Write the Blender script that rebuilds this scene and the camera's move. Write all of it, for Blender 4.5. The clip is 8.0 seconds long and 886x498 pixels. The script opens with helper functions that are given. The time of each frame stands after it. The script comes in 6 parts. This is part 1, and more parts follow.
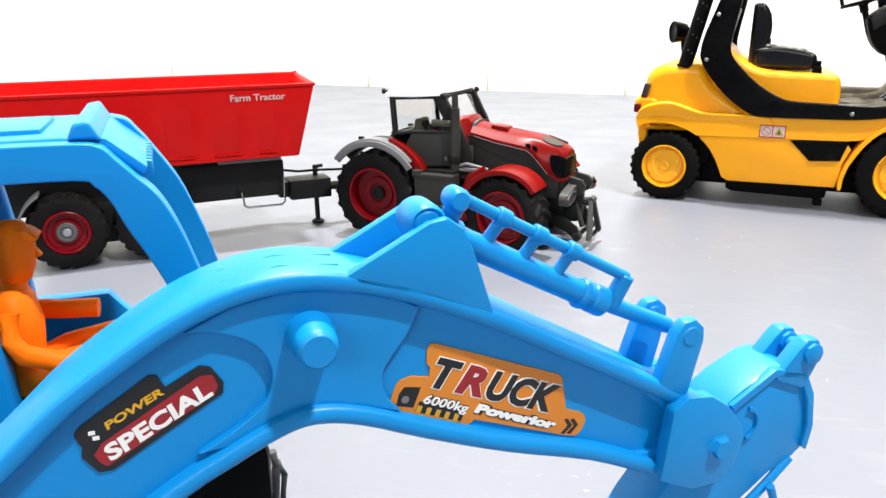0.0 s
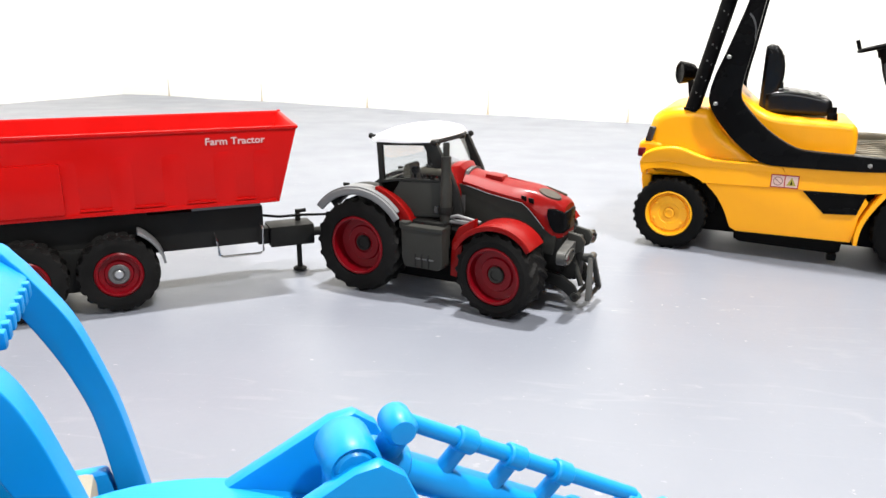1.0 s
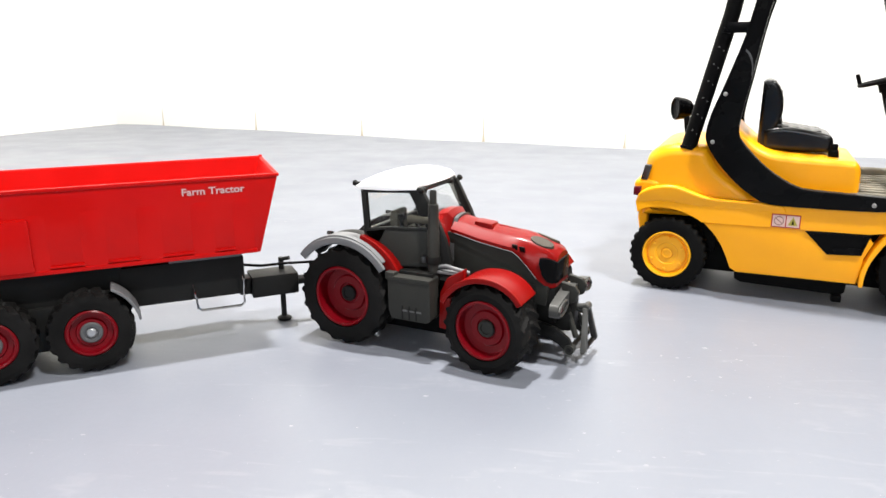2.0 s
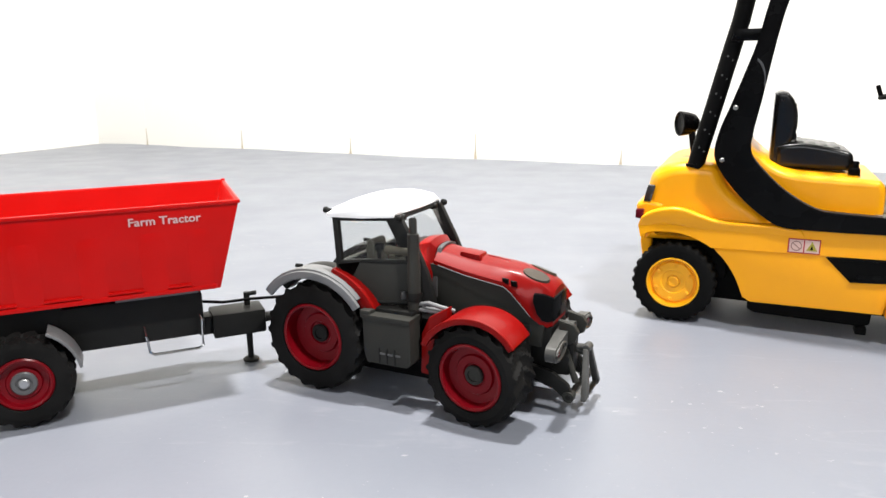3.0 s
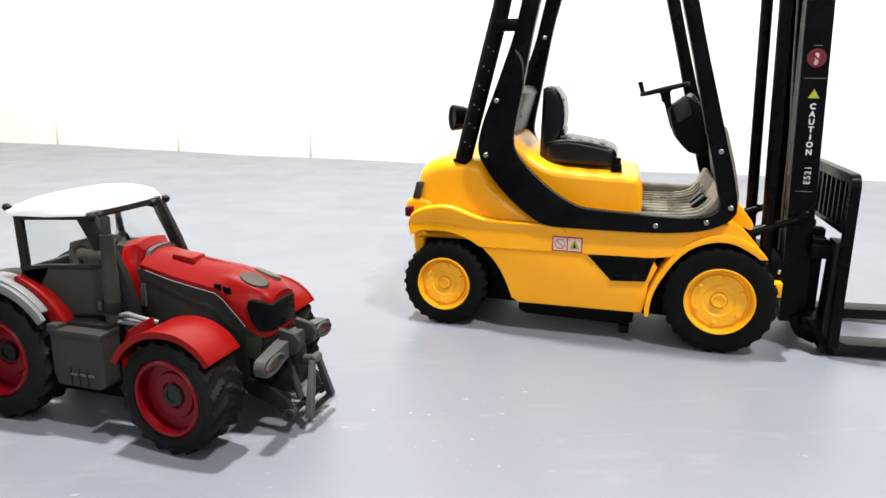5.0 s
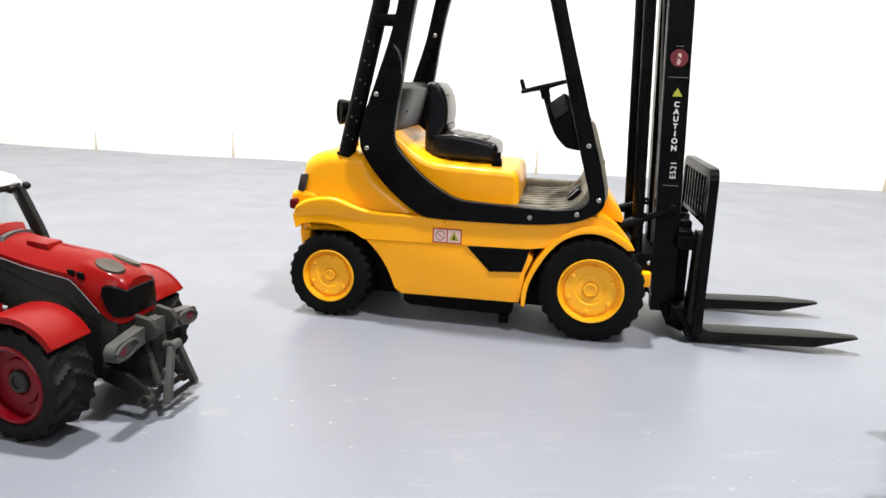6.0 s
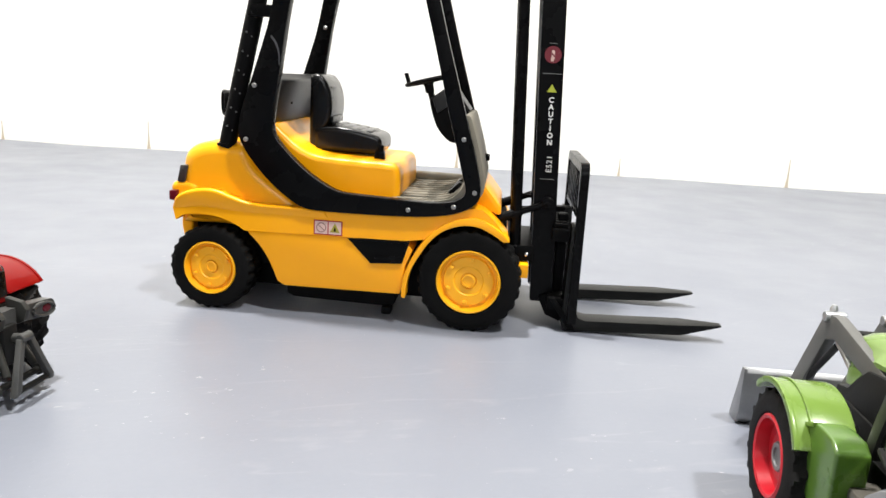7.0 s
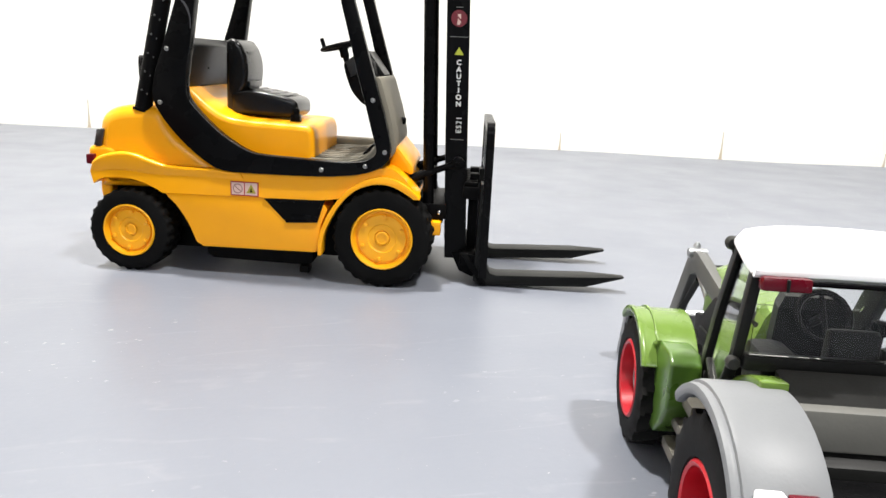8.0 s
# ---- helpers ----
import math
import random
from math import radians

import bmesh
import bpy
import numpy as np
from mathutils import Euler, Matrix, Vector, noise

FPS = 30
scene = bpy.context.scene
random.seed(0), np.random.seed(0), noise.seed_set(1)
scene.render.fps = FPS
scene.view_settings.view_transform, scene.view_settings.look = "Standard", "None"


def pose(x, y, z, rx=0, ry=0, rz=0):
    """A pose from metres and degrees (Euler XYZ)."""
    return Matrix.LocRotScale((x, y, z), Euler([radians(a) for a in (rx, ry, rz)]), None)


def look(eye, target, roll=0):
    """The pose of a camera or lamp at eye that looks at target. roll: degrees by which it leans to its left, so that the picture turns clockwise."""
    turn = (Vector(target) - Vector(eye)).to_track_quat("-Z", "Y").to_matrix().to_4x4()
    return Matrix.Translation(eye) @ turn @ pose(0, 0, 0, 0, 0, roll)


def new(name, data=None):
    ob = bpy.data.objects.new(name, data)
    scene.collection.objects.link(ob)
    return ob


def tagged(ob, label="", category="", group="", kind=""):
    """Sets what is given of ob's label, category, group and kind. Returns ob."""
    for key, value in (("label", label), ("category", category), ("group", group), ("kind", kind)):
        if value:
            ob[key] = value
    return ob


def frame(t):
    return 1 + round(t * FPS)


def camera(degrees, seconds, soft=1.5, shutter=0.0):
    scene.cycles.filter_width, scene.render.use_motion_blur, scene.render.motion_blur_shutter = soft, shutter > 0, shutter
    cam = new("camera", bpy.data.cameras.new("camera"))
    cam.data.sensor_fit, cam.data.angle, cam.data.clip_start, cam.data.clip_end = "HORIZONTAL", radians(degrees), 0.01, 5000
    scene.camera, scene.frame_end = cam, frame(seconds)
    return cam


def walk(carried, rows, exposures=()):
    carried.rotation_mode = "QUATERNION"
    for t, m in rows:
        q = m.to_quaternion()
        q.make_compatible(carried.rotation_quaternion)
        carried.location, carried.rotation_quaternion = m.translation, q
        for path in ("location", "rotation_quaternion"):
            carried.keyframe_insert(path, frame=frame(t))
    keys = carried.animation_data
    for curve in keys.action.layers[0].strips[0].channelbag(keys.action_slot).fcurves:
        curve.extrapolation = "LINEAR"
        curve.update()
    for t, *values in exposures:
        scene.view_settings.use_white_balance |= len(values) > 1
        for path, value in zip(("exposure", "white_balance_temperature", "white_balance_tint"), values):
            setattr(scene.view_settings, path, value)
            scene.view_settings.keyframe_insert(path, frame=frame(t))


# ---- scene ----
cam = camera(62.20, 8.0)
PATH = [
    (0, (0.11897, 0.33953, 0.15916), (-0.08596, 2.23659, -0.44014), -0.638),
    (0.3, (0.11929, 0.35783, 0.16415), (-0.08189, 2.25783, -0.42707), -0.061),
    (0.5, (0.12040, 0.36797, 0.16825), (-0.08573, 2.27107, -0.41117), 0.262),
    (0.8, (0.12291, 0.37793, 0.17270), (-0.08572, 2.28409, -0.39565), 0.443),
    (1, (0.12228, 0.38373, 0.17649), (-0.08462, 2.29117, -0.38820), 0.414),
    (1.5, (0.12329, 0.39270, 0.18235), (-0.08803, 2.30755, -0.35496), 0.279),
    (2, (0.12744, 0.40976, 0.19024), (-0.08161, 2.33148, -0.32289), -0.274),
    (2.2, (0.12827, 0.41876, 0.19323), (-0.07421, 2.34320, -0.31227), -0.311),
    (3.3, (0.13087, 0.47825, 0.18215), (-0.06587, 2.41412, -0.28013), -0.738),
    (3.5, (0.13470, 0.48553, 0.17916), (-0.05202, 2.42292, -0.28089), -0.562),
    (4, (0.16073, 0.50106, 0.17770), (0.07443, 2.44465, -0.28601), -0.239),
    (4.5, (0.18395, 0.50462, 0.17852), (0.21014, 2.44940, -0.28747), 0.237),
    (4.7, (0.19546, 0.50487, 0.17845), (0.26943, 2.44787, -0.28985), 0.506),
    (5.8, (0.24308, 0.49306, 0.17142), (0.50515, 2.42363, -0.28049), 1.863),
    (6, (0.25309, 0.48958, 0.17063), (0.53902, 2.41778, -0.27687), 1.991),
    (6.5, (0.27327, 0.48205, 0.17056), (0.63049, 2.39817, -0.27764), 2.585),
    (7, (0.29460, 0.47674, 0.17144), (0.73349, 2.37439, -0.28275), 3.031),
    (7.5, (0.30837, 0.46275, 0.16496), (0.81718, 2.34063, -0.29835), 3.083),
    (8, (0.32446, 0.44511, 0.15965), (0.85823, 2.30886, -0.33184), 2.811),
]
walk(cam, [(t, look(eye, target, roll)) for t, eye, target, roll in PATH], exposures=[(0, 1.36), (2.2, 1.28), (3.5, 1.14), (8, 1.1)])

# exposure and light -------------------------------------------------------
world = bpy.data.worlds.new("room_air")
world.use_nodes = True
scene.world = world
world.node_tree.nodes["Background"].inputs[0].default_value = (1.0, 0.98, 0.95, 1)
world.node_tree.nodes["Background"].inputs[1].default_value = 0.12

# The room stands askew: its corner, the way along the back wall and the way towards the viewer.
CORNER = Vector((-1.02, 2.404, 0))
ALONG = Vector((0.952, -0.306, 0))
NEAR = Vector((-0.306, -0.952, 0))
ROOM_L, ROOM_W, ROOM_H = 3.75, 4.06, 2.3
ROOM = Matrix(((ALONG.x, -NEAR.x, 0, CORNER.x), (ALONG.y, -NEAR.y, 0, CORNER.y), (0, 0, 1, 0), (0, 0, 0, 1)))


def in_room(a, n, z):
    return CORNER + ALONG * a + NEAR * n + Vector((0, 0, z))


def ceiling_lamp(x, y, watts, length, depth, turn):
    data = bpy.data.lights.new("ceiling_lamp", "AREA")
    data.shape, data.size, data.size_y, data.energy = "RECTANGLE", length, depth, watts
    data.color = (1.0, 0.975, 0.94)
    ob = new("ceiling_lamp", data)
    ob.matrix_world = pose(x, y, ROOM_H - 0.06, 0, 0, turn)
    return ob


# one lamp hangs a little behind the toys, the other to the right on the viewer's side
ceiling_lamp(0.05, 1.18, 42, 0.16, 0.06, 12)
ceiling_lamp(1.05, 0.05, 34, 0.16, 0.06, 12)

# soft fill light from an added window, unseen behind the viewer
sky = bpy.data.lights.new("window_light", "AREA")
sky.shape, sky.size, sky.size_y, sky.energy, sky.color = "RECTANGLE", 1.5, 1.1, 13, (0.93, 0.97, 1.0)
fill_ob = new("window_light", sky)
fill_ob.matrix_world = ROOM @ Matrix.Translation((1.75, -ROOM_W - 0.02, 1.45)) @ Matrix.Rotation(math.pi / 2, 4, "X")

MM = 0.001


# materials -----------------------------------------------------------------
def material(name, color, rough=0.4, metal=0.0, vary=0.06, grain=900.0, bump=0.02, coat=0.0, wear=0.0, blotch=40.0, spec=0.5):
    m = bpy.data.materials.new(name)
    m.use_nodes = True
    n, l = m.node_tree.nodes, m.node_tree.links
    b = n["Principled BSDF"]
    co = n.new("ShaderNodeTexCoord")
    fine = n.new("ShaderNodeTexNoise")
    fine.inputs["Scale"].default_value, fine.inputs["Detail"].default_value = grain, 4
    big = n.new("ShaderNodeTexNoise")
    big.inputs["Scale"].default_value, big.inputs["Detail"].default_value = blotch, 5
    l.new(co.outputs["Object"], fine.inputs["Vector"])
    l.new(co.outputs["Object"], big.inputs["Vector"])
    mix = n.new("ShaderNodeMix")
    mix.data_type = "RGBA"
    c = Vector(color)
    mix.inputs["A"].default_value = (*(c * (1 - vary)), 1)
    mix.inputs["B"].default_value = (*(c * (1 + vary) + Vector((wear, wear, wear))), 1)
    add = n.new("ShaderNodeMath")
    add.operation = "MULTIPLY_ADD"
    l.new(fine.outputs["Fac"], add.inputs[0])
    add.inputs[1].default_value = 0.4
    half = n.new("ShaderNodeMath")
    half.operation = "MULTIPLY_ADD"
    half.inputs[1].default_value, half.inputs[2].default_value = 1.6, -0.5
    l.new(big.outputs["Fac"], half.inputs[0])
    l.new(half.outputs[0], add.inputs[2])
    l.new(add.outputs[0], mix.inputs["Factor"])
    l.new(mix.outputs["Result"], b.inputs["Base Color"])
    r = n.new("ShaderNodeMapRange")
    r.inputs["To Min"].default_value, r.inputs["To Max"].default_value = max(rough - 0.07, 0.03), min(rough + 0.1, 1)
    l.new(big.outputs["Fac"], r.inputs["Value"])
    l.new(r.outputs["Result"], b.inputs["Roughness"])
    b.inputs["Metallic"].default_value = metal
    b.inputs["Coat Weight"].default_value = coat
    b.inputs["Coat Roughness"].default_value = 0.12
    b.inputs["Specular IOR Level"].default_value = spec
    if bump:
        bp = n.new("ShaderNodeBump")
        bp.inputs["Strength"].default_value, bp.inputs["Distance"].default_value = bump * 5, 0.0004
        l.new(fine.outputs["Fac"], bp.inputs["Height"])
        l.new(bp.outputs["Normal"], b.inputs["Normal"])
    return m


def glass(name, tint, rough=0.03):
    m = bpy.data.materials.new(name)
    m.use_nodes = True
    n, l = m.node_tree.nodes, m.node_tree.links
    b = n["Principled BSDF"]
    b.inputs["Base Color"].default_value = (*tint, 1)
    b.inputs["Roughness"].default_value = rough
    b.inputs["Transmission Weight"].default_value = 1.0
    b.inputs["IOR"].default_value = 1.3
    return m


YELLOW = material("forklift_yellow_paint", (1.0, 0.418, 0.002), 0.32, coat=0.08, vary=0.03, bump=0.01, spec=0.36)
YELLOW_RIM = material("yellow_rim_plastic", (0.95, 0.44, 0.006), 0.42, vary=0.04)
BLACK = material("black_plastic", (0.0025, 0.0025, 0.0028), 0.26, vary=0.25, wear=0.001, bump=0.02, spec=0.075)
BLACK_MATT = material("matt_black_plastic", (0.0028, 0.0028, 0.003), 0.46, vary=0.3, wear=0.0015, spec=0.05)
RUBBER = material("black_rubber", (0.004, 0.004, 0.004), 0.6, vary=0.35, wear=0.003, grain=1500, bump=0.05, spec=0.06)
MAT_GREY = material("ribbed_grey_mat", (0.24, 0.22, 0.175), 0.6, vary=0.15, spec=0.25)
STEEL = material("bright_steel", (0.62, 0.62, 0.62), 0.22, metal=1.0)
PALE_PRINT = material("pale_pink_print", (0.62, 0.42, 0.41), 0.5)
WHITE_PRINT = material("white_print", (0.8, 0.8, 0.78), 0.5)
RED_PRINT = material("red_print", (0.40, 0.012, 0.02), 0.45)
SIGN_GREEN = material("yellow_green_print", (0.42, 0.45, 0.03), 0.45)
FADED_PRINT = material("faded_pink_print", (0.66, 0.46, 0.40), 0.5)
SIGN_OLIVE = material("olive_print", (0.34, 0.29, 0.03), 0.5)
GREY_PRINT = material("grey_pink_print", (0.30, 0.16, 0.15), 0.5)
DARK_LENS = material("smoked_lens", (0.035, 0.03, 0.028), 0.12, coat=0.6)
RED_LENS = material("dark_red_lens", (0.10, 0.003, 0.010), 0.25, coat=0.05, spec=0.25)


# mesh helpers (all in millimetres; part() brings them to metres) -------------
def fillet(bm, edges, width, segments=2):
    if width > 0:
        bmesh.ops.bevel(bm, geom=list(edges), offset=width, segments=segments, profile=0.6, affect="EDGES", clamp_overlap=True)


def add_box(bm, x0, x1, y0, y1, z0, z1, round_by=0.0, turn=None):
    made = bmesh.ops.create_cube(bm, size=1.0)["verts"]
    m = Matrix.Translation(((x0 + x1) / 2, (y0 + y1) / 2, (z0 + z1) / 2)) @ Matrix.Diagonal((x1 - x0, y1 - y0, z1 - z0, 1))
    if turn is not None:
        m = turn @ m
    bmesh.ops.transform(bm, matrix=m, verts=made)
    fillet(bm, {e for v in made for e in v.link_edges}, round_by)
    return bm


def add_prism(bm, outline, y0, y1, round_by=0.0, segments=2, narrow=0.0):
    """A side outline of (x, z) drawn out from y0 to y1; narrow scales the far end about its middle."""
    near = [bm.verts.new((x, y0, z)) for x, z in outline]
    far = [bm.verts.new((x, y1, z)) for x, z in outline]
    n = len(outline)
    faces = [bm.faces.new(near), bm.faces.new(far[::-1])]
    faces += [bm.faces.new((near[i], far[i], far[(i + 1) % n], near[(i + 1) % n])) for i in range(n)]
    bmesh.ops.recalc_face_normals(bm, faces=faces)
    if round_by:
        rim = set(faces[0].edges) | set(faces[1].edges)
        rim |= {e for e in {e for f in faces for e in f.edges} if e.calc_face_angle(0) > 0.6}
        fillet(bm, rim, round_by, segments)
    return bm


def add_lathe(bm, profile, seg=40, centre=(0, 0, 0), axis="Y"):
    """A profile of (radius, along) turned about an axis; first and last radius 0 close it."""
    cx, cy, cz = centre
    rings = []
    for r, a in profile:
        ring = []
        for i in range(1 if r == 0 else seg):
            t = 2 * math.pi * i / seg
            p, q = r * math.cos(t), r * math.sin(t)
            ring.append(bm.verts.new({"Y": (cx + p, cy + a, cz + q), "Z": (cx + p, cy + q, cz + a), "X": (cx + a, cy + p, cz + q)}[axis]))
        rings.append(ring)
    faces = []
    for one, two in zip(rings, rings[1:]):
        for i in range(seg):
            j = (i + 1) % seg
            quad = [one[i % len(one)], one[j % len(one)], two[j % len(two)], two[i % len(two)]]
            quad = list(dict.fromkeys(quad))
            if len(quad) > 2:
                faces.append(bm.faces.new(quad))
    bmesh.ops.recalc_face_normals(bm, faces=faces)
    return bm


def add_rod(bm, p, q, r, seg=14, r2=None, dome=0.0):
    p, q = Vector(p), Vector(q)
    d = q - p
    turn = Matrix.Translation(p) @ d.to_track_quat("Z", "Y").to_matrix().to_4x4()
    k = d.length
    r2 = r if r2 is None else r2
    e = min(r, r2) * 0.15
    before = set(bm.verts)
    add_lathe(bm, [(0, 0), (r - e, 0), (r, e), (r2, k - e), (r2 - e, k), (0, k)], seg, axis="Z")
    bmesh.ops.transform(bm, matrix=turn, verts=[v for v in bm.verts if v not in before])
    return bm


def add_pipe(bm, points, r, seg=10, closed=False):
    """A round bar swept along points, with shared rings at the bends."""
    pts = [Vector(p) for p in points]
    n = len(pts)
    rings = []
    up = Vector((0, 0, 1))
    for i, p in enumerate(pts):
        a = pts[i - 1] if i or closed else p
        b = pts[(i + 1) % n] if i < n - 1 or closed else p
        t = (b - a).normalized()
        s = t.cross(up)
        if s.length < 0.1:
            s = t.cross(Vector((0, 1, 0)))
        s.normalize()
        u = s.cross(t)
        rings.append([bm.verts.new(p + s * r * math.cos(w) + u * r * math.sin(w)) for w in (2 * math.pi * k / seg for k in range(seg))])
    faces = []
    for i in range(n if closed else n - 1):
        one, two = rings[i], rings[(i + 1) % n]
        faces += [bm.faces.new((one[k], one[(k + 1) % seg], two[(k + 1) % seg], two[k])) for k in range(seg)]
    if not closed:
        faces += [bm.faces.new(rings[0]), bm.faces.new(rings[-1][::-1])]
    bmesh.ops.recalc_face_normals(bm, faces=faces)
    return bm


def add_loft(bm, sections):
    """Closed outlines of equal length, joined one to the next and capped."""
    rings = [[bm.verts.new(p) for p in s] for s in sections]
    n = len(rings[0])
    faces = [bm.faces.new(rings[0]), bm.faces.new(rings[-1][::-1])]
    for one, two in zip(rings, rings[1:]):
        faces += [bm.faces.new((one[k], one[(k + 1) % n], two[(k + 1) % n], two[k])) for k in range(n)]
    bmesh.ops.recalc_face_normals(bm, faces=faces)
    return bm


def add_arch(bm, cx, cz, r0, r1, a0, a1, y0, y1, steps=14, round_by=0.0):
    """A curved mudguard: the ring piece between two radii and two angles, drawn out in y."""
    ang = [radians(a0 + (a1 - a0) * i / steps) for i in range(steps + 1)]
    outline = [(cx + r1 * math.cos(a), cz + r1 * math.sin(a)) for a in ang] + [(cx + r0 * math.cos(a), cz + r0 * math.sin(a)) for a in ang[::-1]]
    return add_prism(bm, outline, y0, y1, round_by)


def inset(outline, by):
    """An outline moved inwards by a fixed width."""
    n = len(outline)
    area = sum(outline[i][0] * outline[(i + 1) % n][1] - outline[(i + 1) % n][0] * outline[i][1] for i in range(n))
    s = 1 if area > 0 else -1
    out = []
    for i in range(n):
        p, a, b = Vector(outline[i]), Vector(outline[i - 1]), Vector(outline[(i + 1) % n])
        d = ((p - a).normalized() + (b - p).normalized()).normalized()
        out.append(tuple(p + Vector((-d.y, d.x)) * by * s))
    return out


def curved(points, steps=4):
    """A smooth open line through points (Catmull-Rom)."""
    pts = [Vector(p) for p in points]
    pts = [pts[0] * 2 - pts[1]] + pts + [pts[-1] * 2 - pts[-2]]
    out = []
    for a, b, c, d in zip(pts, pts[1:], pts[2:], pts[3:]):
        for k in range(steps):
            f = k / steps
            out.append(tuple(0.5 * (2 * b + (c - a) * f + (2 * a - 5 * b + 4 * c - d) * f * f + (3 * b - a - 3 * c + d) * f ** 3)))
    return out + [tuple(pts[-2])]


def add_pillow(bm, outline, y0, y1, r, seg=4, swell=1.0):
    """A side outline of (x, z) drawn out from y0 to y1 with broad rounded edges of radius r."""
    turns = [k / seg * math.pi / 2 for k in range(seg + 1)]
    rows = [(r * swell + 0.5, 0.0)] + [(r * (1 - math.sin(a)) * swell, r * (1 - math.cos(a))) for a in turns]
    sections = [[(x, y0 + dy, z) for x, z in inset(outline, by)] for by, dy in rows]
    sections += [[(x, y1 - dy, z) for x, z in inset(outline, by)] for by, dy in rows[::-1]]
    return add_loft(bm, sections)


def part(name, bm, mat, parent, label="", smooth=True, sharp=38):
    """Links a bmesh in millimetres as one mesh under a thing or a part."""
    bmesh.ops.scale(bm, vec=(MM, MM, MM), verts=bm.verts)
    if smooth:
        for f in bm.faces:
            f.smooth = True
        for e in bm.edges:
            e.smooth = e.calc_face_angle(0) < radians(sharp)
    mesh = bpy.data.meshes.new(name)
    bm.to_mesh(mesh)
    bm.free()
    mesh.materials.append(mat)
    ob = new(name, mesh)
    ob.parent = parent
    return tagged(ob, label)


def again(ob, m, parent=None):
    """The same mesh once more, as an object of its own."""
    o = new(ob.name.split(".")[0], ob.data)
    o.parent = parent or ob.parent
    o.matrix_basis = m
    return o


def at(x, y, z, rx=0, ry=0, rz=0):
    return pose(x * MM, y * MM, z * MM, rx, ry, rz)


def thing(name, m, label, category, group=""):
    ob = new(name)
    ob.empty_display_size = 0.02
    ob.matrix_world = m
    return tagged(ob, label, category, group)


def shape(*calls):
    bm = bmesh.new()
    for fn, *args in calls:
        fn(bm, *args)
    return bm


def lettering(name, words, size, mat, parent, m, spacing=1.0, bold=0.0, shear=0.0, align="LEFT", squeeze=1.0):
    """Words as a thin raised mesh in the built-in font; size is the capital height in millimetres."""
    c = bpy.data.curves.new(name, "FONT")
    c.body, c.size, c.extrude, c.offset = words, size * MM / 0.7, 0.00006, bold * MM
    c.space_character, c.shear, c.align_x, c.resolution_u = spacing, shear, align, 3
    tmp = new(name, c)
    bpy.context.view_layer.update()
    mesh = bpy.data.meshes.new_from_object(tmp.evaluated_get(bpy.context.evaluated_depsgraph_get()))
    bpy.data.objects.remove(tmp)
    bpy.data.curves.remove(c)
    mesh.materials.clear()
    mesh.materials.append(mat)
    ob = new(name, mesh)
    ob.parent = parent
    ob.matrix_basis = m @ Matrix.Diagonal((squeeze, 1, 1, 1))
    return ob


def fit_words(words, mat, parent, a, b, cap, y, bold=0.0, shear=0.0, name="lettering"):
    """Words set on an upright plate at depth y, from a to b (x, z), stretched to that length."""
    ob = lettering(name, words, cap, mat, parent, Matrix.Identity(4), bold=bold, shear=shear)
    xs = [v.co.x for v in ob.data.vertices]
    way = Vector((b[0] - a[0], b[1] - a[1]))
    turn = Matrix.Rotation(math.atan2(way.y, way.x), 4, "Z")
    ob.matrix_basis = at(a[0], y, a[1], 90, 0, 0) @ turn @ Matrix.Diagonal((way.length * MM / (max(xs) - min(xs)), 1, 1, 1)) @ Matrix.Translation((-min(xs), 0, 0))
    return ob


